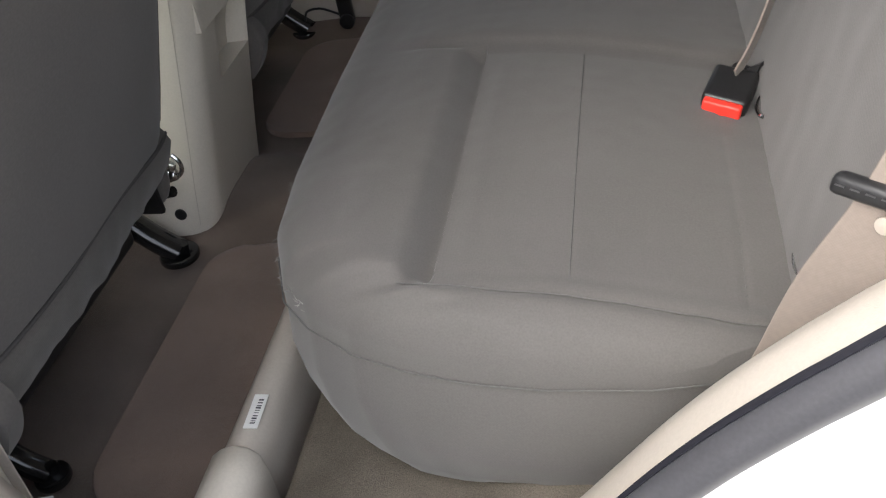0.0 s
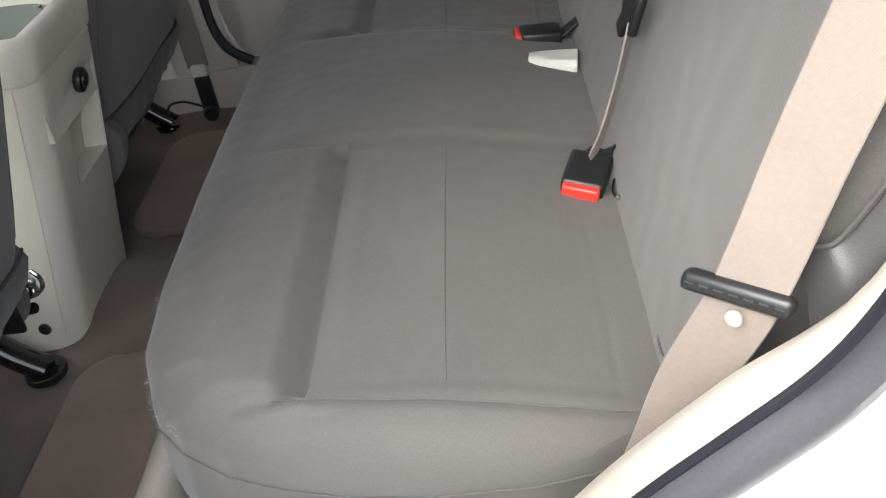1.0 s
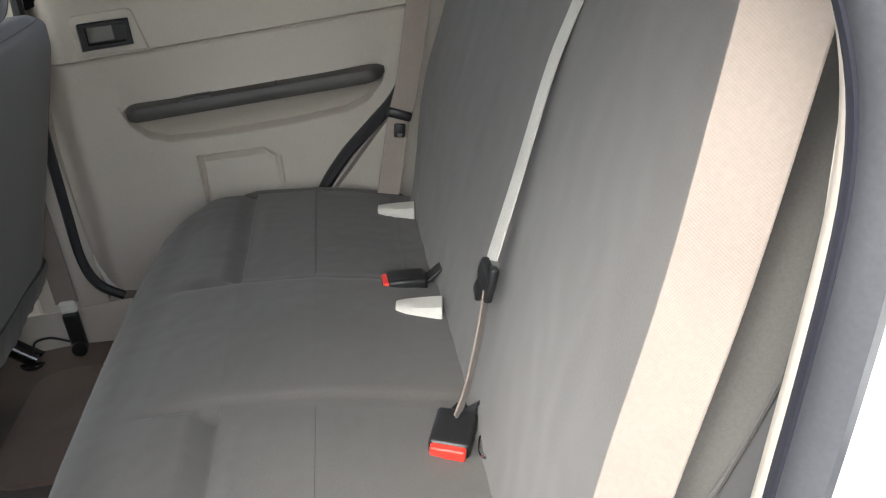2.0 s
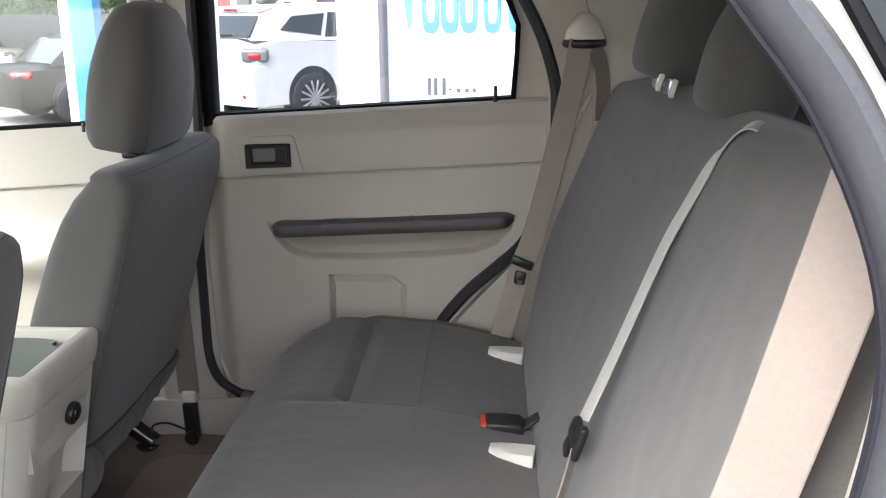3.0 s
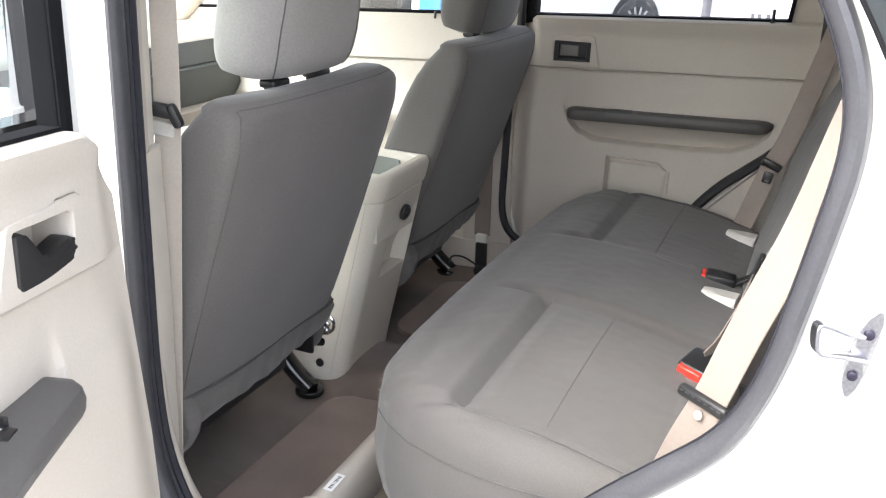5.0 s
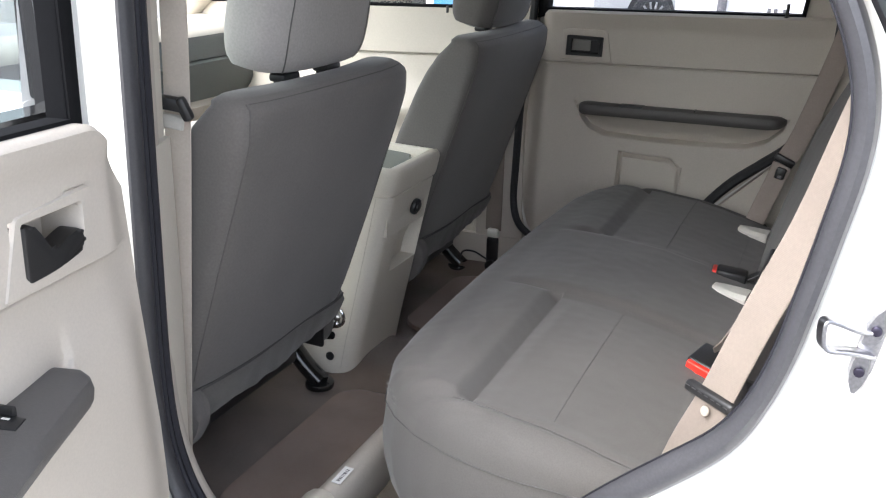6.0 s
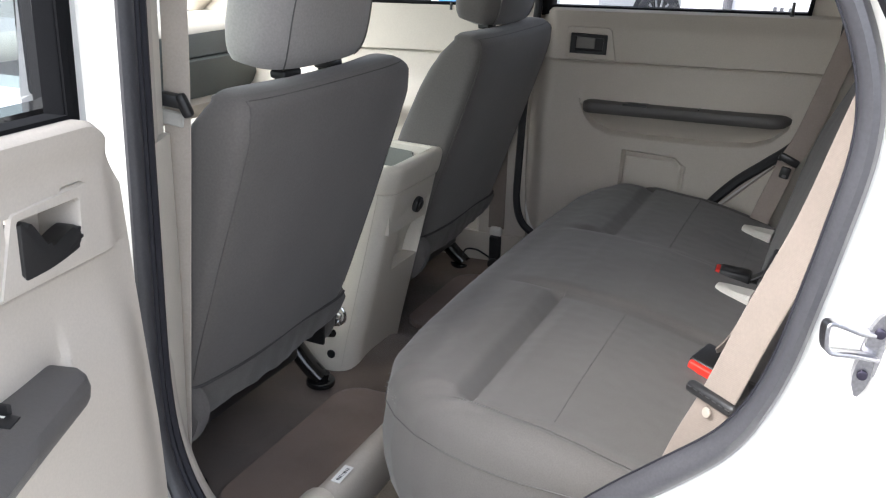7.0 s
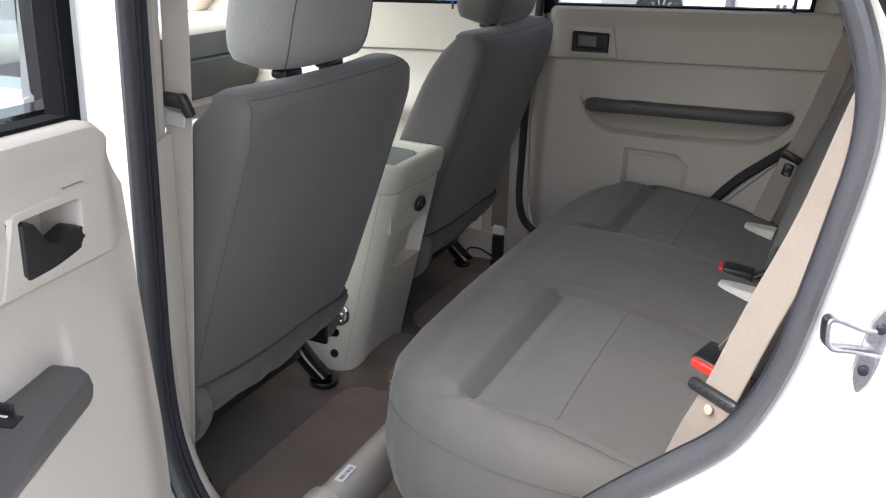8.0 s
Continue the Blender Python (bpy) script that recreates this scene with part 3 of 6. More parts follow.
part("dash_top", bm, M_BEIGE_L, dash, "pale beige dashboard top")
bm = bmesh.new()
add_sheet(bm, [[(x, y, z) for y in np.linspace(-0.74, 0.74, 12)] for x, z in ((-0.77, 1.165), (-0.755, 1.1), (-0.76, 1.095), (-0.745, 1.09), (-0.74, 1.0), (-0.75, 0.98))])
part("dash_band", bm, M_DASH, dash, "dark grey dashboard band")
bm = bmesh.new()
add_sheet(bm, [[(x, y, z) for y in np.linspace(-0.74, 0.74, 12)] for x, z in ((-0.75, 0.98), (-0.72, 0.97), (-0.72, 0.85), (-0.85, 0.6), (-0.95, 0.5))])
part("dash_lower", bm, M_BEIGE, dash)

# ---- doors: u along the car, n into the car, w up ----
SHIFT = {"belt": 0.0, "seam": 0.0, "post": 0.222, "edge": 0.178, "round": 0.05, "lip": 0.02, "deep": 0.06, "arm": 0.045, "wedge": 0.0, "bulge": 0.022, "turn": 0.06}
BELT = lambda u: 1.302 + SHIFT["belt"] + 0.051 * (u - 0.234)
SEAMLINE = lambda u: 1.168 + SHIFT["seam"] + 0.05 * (u - 0.282)
ARMLINE = lambda u: 1.054 + 0.04 * (u - 0.36)
POCKET = [(0.335, 1.07), (0.355, 1.03), (0.385, 1.0), (0.43, 0.984), (0.55, 0.984), (0.7, 0.99), (0.81, 1.0), (0.86, 1.02), (0.895, 1.055), (0.905, 1.085)]


def relief(u, w):
    """How far the door panel stands into the car."""
    n = 0.0
    n += 0.014 * smoothstep(0.0, 0.004, w - SEAMLINE(u)) - 0.006 * groove(w - SEAMLINE(u) + 0.002, 0.006)
    n += 0.012 * smoothstep(0.05, 0.0, BELT(u) - w)
    bottom = interp(u, [p[0] for p in POCKET], [p[1] for p in POCKET])
    if 0.335 < u < 0.905:
        side = smoothstep(0.335, 0.39, u) * smoothstep(0.905, 0.85, u)
        arm = ARMLINE(u)
        if w > arm:
            soft = smoothstep(0.3, 0.47, u) * smoothstep(0.94, 0.77, u)
            n += SHIFT["bulge"] * soft * smoothstep(arm + 0.1, arm + 0.005, w)
        elif w > bottom:
            n += side * 0.046 * smoothstep(bottom + 0.004, arm, w) - 0.006 * side - 0.005 * side * groove(w - bottom - 0.003, 0.008)
    lower = smoothstep(bottom + 0.005, bottom - 0.006, w) if 0.335 < u < 0.905 else 1.0
    n += 0.02 * lower * smoothstep(1.13, 1.0, w)
    n = n * smoothstep(0.188, 0.25, u) - SHIFT["lip"] * smoothstep(0.26, 0.2, u)
    # lower bin outline
    if w < 0.95:
        du = max(0.482 - u, u - 0.648, 0.0)
        dw = max(w - (0.936 - max(0, u - 0.62) * 0.9), 0.0)
        inside = du == 0 and dw == 0
        edge = min(abs(u - 0.482), abs(u - 0.648), abs(w - (0.936 - max(0, u - 0.62) * 0.9)))
        if (inside or max(du, dw) < 0.007) and edge < 0.007 and (u < 0.62 or w > 0.85):
            n -= 0.017 * (1 - edge / 0.007) * (1.0 if u < 0.6 else 0.6)
        if inside:
            n += 0.002
    return n


def low_edge(u):
    return interp(u, [0.185, 0.19, 0.2, 0.22, 0.25, 0.3, 0.6, 0.7, 0.75, 0.83, 0.9, 0.945, 0.975, 0.99], [0.9, 0.78, 0.71, 0.672, 0.655, 0.648, 0.66, 0.78, 0.83, 0.91, 0.99, 1.07, 1.2, 1.33])


def car_door(name, where, label):
    """A rear door with its inner panel, window, armrest, handle and frame."""
    base = where(0.55, 0.0, 0.62)
    door = thing(name, base, label, "car door", kind="structure")
    us = np.concatenate([np.linspace(0.186, 0.34, 30), np.linspace(0.345, 0.475, 22), np.linspace(0.478, 0.49, 7), np.linspace(0.5, 0.61, 14), np.linspace(0.62, 0.655, 14), np.linspace(0.665, 0.99, 60)])
    rows = []
    for u in us:
        lo, hi = low_edge(u), BELT(u)
        hi -= SHIFT["round"] * max(0.0, 1 - (u - 0.186) / SHIFT["turn"]) ** 2
        bt = interp(u, [p[0] for p in POCKET], [p[1] for p in POCKET])
        am, sm = ARMLINE(u), SEAMLINE(u)
        ws = np.concatenate([np.linspace(0.62, 0.92, 26), np.linspace(0.925, 0.95, 9), np.linspace(0.953, bt - 0.012, 5), np.linspace(bt - 0.009, bt + 0.009, 11), np.linspace(bt + 0.012, am + 0.002, 9),
                             np.linspace(am + 0.008, am + 0.095, 16), np.linspace(sm - 0.009, sm + 0.009, 13), np.linspace(sm + 0.014, hi, 13)])
        ws = [min(max(w, lo + 1e-5 * k), hi - 1e-5 * (110 - k)) for k, w in enumerate(ws)]
        col = [where(u, relief(u, lo) - 0.05, lo)] + [where(u, relief(u, w), w) for w in ws] + [where(u, relief(u, hi) - 0.008, hi + 0.006), where(u, relief(u, hi) - 0.05, hi + 0.006)]
        rows.append(col)
    first = [where(us[0] - 0.006, -0.05, w) for w in np.linspace(low_edge(us[0]), BELT(us[0]) - SHIFT["round"], 105)]
    bm = sheet([first] + rows)
    if SHIFT["wedge"]:
        low, high = where(0.296, 0.0, 0.0), where(0.414, 0.0, 0.0)
        mid, reach = (low + high) / 2, (high - low).length / 2
        bmesh.ops.delete(bm, geom=[f for f in bm.faces if 1.176 < f.calc_center_median().z < 1.253 and (f.calc_center_median().xy - mid.xy).length < reach + 0.004], context="FACES")
    panel = part("door_panel", bm, M_BEIGE, door, "moulded beige door panel", 50)
    # armrest pad with switch
    pts = []
    for i in range(61):
        u = 0.352 + (0.902 - 0.352) * (i / 60) ** 1.5
        e = min((u - 0.352) / (0.022 if SHIFT["wedge"] else 0.03), (0.902 - u) / 0.05, 1.0)
        s = math.sqrt(max(0.0, 1 - (1 - e) ** 2))
        a = ARMLINE(u)
        back, face, h = 0.0, 0.014 + (SHIFT["arm"] + min(0.06, SHIFT["wedge"] * max(0.0, u - 0.36))) * s, 0.006 + (0.0095 if not SHIFT["wedge"] else 0.012) * s
        pts.append([where(u, back, a + h), where(u, face * 0.75, a + h * 1.12), where(u, face * 0.93, a + h * 0.8), where(u, face, a + h * 0.2), where(u, face * 0.97, a - h * 0.55), where(u, face * 0.9, a - h * 1.0), where(u, back, a - h * 1.1)])
    arm = part("armrest", sheet(pts, close_v=True, cap=True), M_ARM, door, "dark grey armrest pad")
    bm = prism([(0.67, 0.0135), (0.673, 0.0135), (0.673, 0.05), (0.67, 0.05)], lambda u, n, w: where(u, w, ARMLINE(u) + n), 0.012, 0.0182)
    part("armrest_joint", bm, M_BLACK, arm)
    on_pad = lambda u, n, w: where(u, w, ARMLINE(u) + n)
    if SHIFT["wedge"]:
        sw = part("window_switch", prism([(0.469, 0.012), (0.473, 0.05), (0.495, 0.055), (0.497, 0.012)], on_pad, 0.012, 0.0216, 0.002), M_BLACK, arm, "black window switch")
        key = prism([(0.4695, 0.018), (0.4695, 0.038), (0.4745, 0.037), (0.4745, 0.019)], on_pad, 0.02, 0.031, 0.002)
        part("switch_key", key, M_BLACK, sw, "black rocker standing up")
        part("switch_mark", prism([(0.479, 0.03), (0.482, 0.03), (0.482, 0.038), (0.479, 0.038)], on_pad, 0.021, 0.0222), M_WHITE_P, sw, "small white mark")
    else:
        sw = part("window_switch", prism([(0.47, 0.022), (0.535, 0.022), (0.535, 0.055), (0.47, 0.055)], on_pad, 0.011, 0.0184, 0.002), M_BLACK, arm, "black window switch")
        part("switch_key", prism([(0.482, 0.03), (0.512, 0.03), (0.512, 0.048), (0.482, 0.048)], on_pad, 0.017, 0.0195, 0.001), M_BLACK, sw)
    # handle in its bezel
    hz = SHIFT["seam"]
    outer = [(0.285, 1.178), (0.43, 1.18), (0.412, 1.262), (0.404, 1.268), (0.29, 1.264), (0.284, 1.258)]
    if SHIFT["wedge"]:
        inner = [(0.306, 1.198), (0.402, 1.194), (0.405, 1.197), (0.405, 1.25), (0.402, 1.253), (0.306, 1.249), (0.302, 1.245), (0.302, 1.203)]
        outer = [(0.287, 1.18), (0.436, 1.181), (0.437, 1.182), (0.413, 1.259), (0.409, 1.262), (0.29, 1.262), (0.285, 1.26), (0.285, 1.182)]
        depths = ((outer, 0.012), ([(u + (0.002 if u < 0.35 else -0.002), w + (0.002 if w < 1.22 else -0.002)) for u, w in outer], 0.0165), (inner, 0.0165), ([(u + (0.002 if u < 0.35 else -0.002), w + (0.002 if w < 1.22 else -0.002)) for u, w in inner], 0.0135), ([(0.355 + (u - 0.355) * 0.96, 1.223 + (w - 1.223) * 0.94) for u, w in inner], -0.034))
    else:
        inner = [(0.297, 1.19), (0.401, 1.194), (0.401, 1.246), (0.396, 1.25), (0.3, 1.246), (0.296, 1.242)]
        depths = ((outer, 0.012), ([(u + (0.003 if u < 0.35 else -0.003), w + (0.003 if w < 1.22 else -0.003)) for u, w in outer], 0.0185), (inner, 0.0185), ([(u * 0.985 + 0.0052, w * 0.985 + 0.0183) for u, w in inner], 0.0148))
    bm = bmesh.new()
    rings = [[where(u, n, w + hz) for u, w in pts] for pts, n in depths]
    add_sheet(bm, rings, close_v=True)
    if SHIFT["wedge"]:
        bm.faces.new([bm.verts.new(p) for p in rings[-1]])
    bez = part("handle_bezel", bm, M_BEIGE, door, "cream bezel round the deep handle recess" if SHIFT["wedge"] else "cream bezel round the door handle", 35)
    if SHIFT["wedge"]:
        lever = smooth_line([(0.4035, 1.248, 0), (0.389, 1.248, 0), (0.378, 1.238, 0), (0.36, 1.214, 0), (0.351, 1.211, 0), (0.335, 1.216, 0), (0.313, 1.22, 0), (0.304, 1.215, 0), (0.301, 1.206, 0), (0.306, 1.196, 0), (0.325, 1.192, 0), (0.36, 1.189, 0), (0.404, 1.19, 0)], 4)
        bm = prism([(p.x, p.y) for p in lever], lambda u, n, w: where(u, n, w + hz), -0.006, 0.017, 0.005, 3)
    else:
        # no real hollow here: a flat black plate gives its shade
        part("handle_cup", prism([(0.298, 1.191), (0.4, 1.195), (0.4, 1.245), (0.299, 1.244)], lambda u, n, w: where(u, n, w), 0.0145, 0.0152), M_BLACK, bez, "thin black plate painting the shade of the handle hollow")
        part("handle_flap", prism([(0.314, 1.206), (0.366, 1.208), (0.366, 1.237), (0.314, 1.236)], where, 0.0152, 0.0185, 0.002), M_CUP, bez, "grey-brown flap of the handle")
        bm = bmesh.new()
        loops = [[bm.verts.new(where(u, n, w)) for u, w in pts] for pts, n in (
            ([(0.297, 1.19), (0.401, 1.194), (0.401, 1.247), (0.297, 1.246)], 0.0152), ([(0.299, 1.192), (0.399, 1.196), (0.399, 1.245), (0.299, 1.244)], 0.021),
            ([(0.312, 1.2), (0.39, 1.202), (0.392, 1.238), (0.312, 1.238)], 0.0205), ([(0.314, 1.203), (0.388, 1.205), (0.39, 1.236), (0.314, 1.236)], 0.0154))]
        for p, q in zip(loops, loops[1:]):
            for i in range(4):
                bm.faces.new((p[i], p[(i + 1) % 4], q[(i + 1) % 4], q[i]))
    part("door_handle", bm, M_BLACK, bez, "black pull handle")
    # window frame and glass
    fp, ed = SHIFT["post"], SHIFT["edge"]
    hole = [(fp, BELT(fp)), (0.898, BELT(0.898)), (0.905, 1.43), (0.908, 1.5), (0.88, 1.575), (0.825, 1.64), (0.6, 1.665), (0.3 if fp < 0.25 else 0.34, 1.66), (fp + 0.006, 1.64)]
    out = [(ed + 0.018, 1.29), (0.99, 1.335), (1.0, 1.40), (0.985, 1.47), (0.945, 1.56), (0.87, 1.66), (0.6, 1.70), (0.28, 1.70), (ed + 0.028, 1.67)]
    def frame_ring(o, i, n0, n1):
        b2 = bmesh.new()
        va = [[b2.verts.new(where(u, n, w)) for u, w in loop] for loop, n in ((o, n0), (o, n1), (i, n1), (i, n0))]
        for k in range(4):
            p, q = va[k], va[(k + 1) % 4]
            for j in range(len(o)):
                b2.faces.new((p[j], p[(j + 1) % len(o)], q[(j + 1) % len(o)], q[j]))
        return b2
    win = part("window_frame", frame_ring(out, hole, -SHIFT["deep"], -0.004), M_BEIGE if fp < 0.25 else M_PAINT, door, "painted window frame")
    shrink = [(u + (0.008 if u < 0.4 else -0.006 if u > 0.7 else 0), w + (0.011 if w < 1.4 else -0.012 if w > 1.55 else 0)) for u, w in hole]
    part("gasket", frame_ring([(u + (-0.004 if u < 0.4 else 0.004), w) for u, w in hole], shrink, -SHIFT["deep"] * 0.75, 0.006), M_GASKET, win, "black window gasket")
    part("frame_post", prism([(ed + (0.0 if fp < 0.25 else 0.045), 1.275), (fp + 0.01, 1.29), (fp + 0.015, 1.66), (ed + (0.01 if fp < 0.25 else 0.045), 1.67)], where, -0.02, 0.004, 0.004), M_GASKET, win, "black front window post")
    g = part("pane", sheet([[where(fp - 0.006, -0.02, 1.29), where(0.92, -0.02, 1.32)], [where(fp - 0.001, -0.03, 1.67), where(0.85, -0.03, 1.67)]]), M_GLASS_T, win, "lightly tinted side window pane")
    bm = disc(where(0.858, 0.012, BELT(0.858) + 0.018), (0, 0, 1), 0.0045, 0.04, 10, 0.0015)
    add_disc(bm, where(0.858, 0.012, BELT(0.858) + 0.004), (0, 0, 1), 0.009, 0.006, 12, 0.001)
    part("lock_pin", bm, M_BLACK, door, "black lock pin")
    # outer skin and edge
    lo = [(0.17, 0.6), (0.66, 0.6), (0.76, 0.75), (0.92, 0.93), (0.99, 1.07), (1.01, 1.3), (0.17, 1.25)]
    part("door_shell", prism(lo, where, -0.052, -0.16, 0.02, 3), M_PAINT, door, "white painted door shell")
    wide = [(u - (0.1 if fp > 0.25 and u < 0.4 else 0.0), w) for u, w in hole]
    part("outer_frame", frame_ring([(u - (0.075 if fp > 0.25 and u < 0.3 else 0.0), w) for u, w in out], wide, -0.1, -0.062), M_PAINT if fp < 0.25 else M_BLACK_GLOSS, win, "outer window frame")
    return door


FAR = lambda u, n, w: Vector((u, 0.765 - n, w))
car_door("door_1", FAR, "closed far rear door, beige panel with a dark armrest strip")
# seal round the far door
bm = bmesh.new()
add_tube(bm, smooth_line([(0.2, 0.752, 1.68), (0.195, 0.752, 1.3), (0.178, 0.752, 1.1), (0.175, 0.752, 0.85), (0.178, 0.75, 0.74), (0.2, 0.75, 0.675), (0.25, 0.748, 0.64)], 6), 0.011, 8)
add_tube(bm, smooth_line([(0.68, 0.742, 0.74), (0.715, 0.74, 0.8), (0.752, 0.738, 0.855), (0.8, 0.737, 0.91), (0.86, 0.737, 0.963), (0.92, 0.737, 1.02), (0.955, 0.737, 1.09), (0.982, 0.738, 1.2), (0.99, 0.737, 1.34), (0.966, 0.739, 1.45), (0.92, 0.741, 1.55), (0.85, 0.745, 1.66)], 6), 0.014, 8)
tagged(part("trim_seal", bm, M_RUBBER), "black rubber seal round the far rear door", "seal", kind="structure")

# near door, swung open
OPEN = radians(78)
DIR, NRM = Vector((math.cos(OPEN), -math.sin(OPEN), 0)), Vector((math.sin(OPEN), math.cos(OPEN), 0))
P0 = Vector((0.298, -1.033, 0)) - NRM * 0.018
SHIFT.update({"belt": 0.01, "seam": -0.007, "post": 0.285, "edge": 0.218, "round": 0.085, "lip": 0.003, "deep": 0.025, "arm": 0.04, "wedge": 0.24, "bulge": 0.014, "turn": 0.11})
FLARE = lambda w: interp(w, [0.62, 0.876, 1.0, 1.1, 1.2, 1.3], [0.08, 0.044, 0.025, 0.01, -0.003, -0.016])


def NEAR(u, n, w):
    """The open door's own frame; its hinge edge flares forward towards the foot."""
    return P0 + DIR * (u - FLARE(w) * smoothstep(0.3, 0.19, u) - 0.29) + NRM * n + Vector((0, 0, w))


car_door("door_2", NEAR, "near rear door swung wide open, cream panel with a dark armrest")

# far front door, simpler
door = thing("door_3", (-0.4, 0.77, 0.6), "closed far front door, pale beige panel below its window", "car door", kind="structure")
BF = lambda u: 1.288 + 0.055 * (u + 0.07)
SF = lambda u: 1.15 + 0.06 * (u + 0.118)
rows = []
for u in np.linspace(-1.0, 0.06, 50):
    ws = np.concatenate([np.linspace(0.62, SF(u) - 0.01, 30), np.linspace(SF(u) - 0.006, SF(u) + 0.008, 10), np.linspace(SF(u) + 0.015, BF(u), 12)])
    rows.append([FAR(u, 0.014 * smoothstep(0, 0.004, w - SF(u)) - 0.006 * groove(w - SF(u) + 0.002, 0.006) + 0.05 * math.exp(-((w - 0.98) / 0.05) ** 2) * smoothstep(0.0, -0.2, u), w) for w in ws] + [FAR(u, -0.05, BF(u) + 0.004)])
part("door_panel", sheet(rows), M_BEIGE_L, door, "pale beige front door panel")
bm = bmesh.new()
add_tube(bm, [FAR(-1.0, 0.008, BF(-1.0) + 0.004), FAR(0.06, 0.008, BF(0.06) + 0.004)], 0.006, 8)
add_tube(bm, smooth_line([(-0.72, 0.77, 1.4), (-0.519, 0.762, 1.54), (-0.423, 0.76, 1.6), (-0.25, 0.755, 1.67), (0.02, 0.755, 1.69)], 6), 0.012, 8)
part("gasket", bm, M_GASKET, door)
bm = disc(FAR(-0.068, 0.014, BF(-0.068) - 0.004), (0, 0, 1), 0.004, 0.02, 10, 0.0015)
part("lock_pin", bm, M_STEEL, door)
part("frame_post", prism([(0.045, 1.28), (0.075, 1.28), (0.08, 1.7), (0.055, 1.7)], FAR, -0.03, 0.006, 0.004), M_BLACK, door)
part("door_shell", prism([(-1.05, 0.6), (0.07, 0.6), (0.07, 1.28), (-1.05, 1.23)], FAR, -0.052, -0.15, 0.02, 3), M_PAINT, door, "white painted door shell")
g = part("pane", sheet([[FAR(-1.0, -0.02, 1.22), FAR(0.06, -0.02, 1.28)], [FAR(-0.45, -0.05, 1.7), FAR(0.06, -0.05, 1.7)]]), M_GLASS, door)

# ---- rear seat ----
rear = thing("rear_seat", (0.7, 0.02, 0.6), "grey cloth rear bench seat with seams, dusty and used", "car seat")
Y0, Y1 = -0.684, 0.705


def seat_front(y):
    """Front edge of the cushion."""
    return interp(y, [-0.684, -0.678, -0.665, -0.645, -0.61, -0.57, -0.5, -0.4, -0.2, 0.1, 0.3, 0.5, 0.58, 0.63, 0.665, 0.69, 0.705],
                  [0.70, 0.635, 0.575, 0.52, 0.467, 0.43, 0.403, 0.392, 0.387, 0.388, 0.393, 0.405, 0.425, 0.455, 0.51, 0.585, 0.68])


def seat_back(y):
    return interp(y, [-0.684, -0.675, -0.655, -0.62, -0.5, 0.5, 0.64, 0.675, 0.695, 0.705], [0.79, 0.84, 0.885, 0.92, 0.965, 0.965, 0.92, 0.885, 0.84, 0.78])


def seat_height(x, y):
    """Top of the cushion, with its bolsters, grooves and seams."""
    z = interp(x, [0.38, 0.5, 0.6, 0.72, 0.8, 0.86, 0.96], [0.868, 0.876, 0.877, 0.868, 0.853, 0.838, 0.816])
    for y0, y1 in ((-0.63, -0.172), (0.205, 0.655)):
        inn = smoothstep(y0 - 0.004, y0 + 0.02, y) * smoothstep(y1 + 0.003, y1 - 0.009, y)
        z += 0.006 * inn * math.exp(-(((x - 0.53) / 0.035) ** 2))
        inn *= 1.0 if y < 0 else 0.7
        z -= 0.0205 * inn * smoothstep(0.562, 0.598, x)
        z += 0.0155 * inn * smoothstep(0.598, 0.602, x)
        z -= 0.0022 * inn * groove(x - 0.876 + 0.03 * max(0.0, (y0 + 0.1 - y)), 0.007)
        z += 0.006 * inn * smoothstep(0.6, 0.63, x) * (1 - ((y - (y0 + y1) / 2) / 0.24) ** 2)
        wr = 0.0006 * math.sin(90 * (x - 0.6) + 2.5 * math.sin(y * 14)) * groove(y - y0, 0.09) * (1 if x > 0.6 else 0)
        z += wr
    # creases across, where the insert meets the side bolsters and the middle
    near_line = -0.628 - 0.012 * math.sin((x - 0.55) * 6)
    far_line = 0.652
    z += 0.004 * groove(y - near_line + 0.03, 0.036) * smoothstep(0.46, 0.55, x) * smoothstep(0.93, 0.86, x)
    z -= 0.005 * groove(y - near_line, 0.012 if y < near_line else 0.034) * smoothstep(0.46, 0.55, x) * smoothstep(0.93, 0.86, x)
    z -= 0.010 * groove(y - far_line, 0.016) * smoothstep(0.5, 0.58, x)
    for yl in (-0.172, 0.205):
        z -= 0.006 * groove(y - yl - (0.006 if yl < 0 else -0.006), 0.014) * smoothstep(0.47, 0.56, x)
    z += 0.009 * smoothstep(-0.18, -0.14, y) * smoothstep(0.215, 0.17, y) * smoothstep(0.45, 0.55, x)
    z += 0.0016 * noise.noise(Vector((x * 9, y * 9, 0.3))) + 0.0008 * noise.noise(Vector((x * 40, y * 40, 2)))
    return z


def edge_drop(d, r=0.062):
    """Rounding of the cushion towards its rim, at distance d from it."""
    if d >= r:
        return 0.0
    q = 1 - max(d, 0.0) / r
    return 0.062 * (1 - math.sqrt(max(0.0, 1 - q * q)))


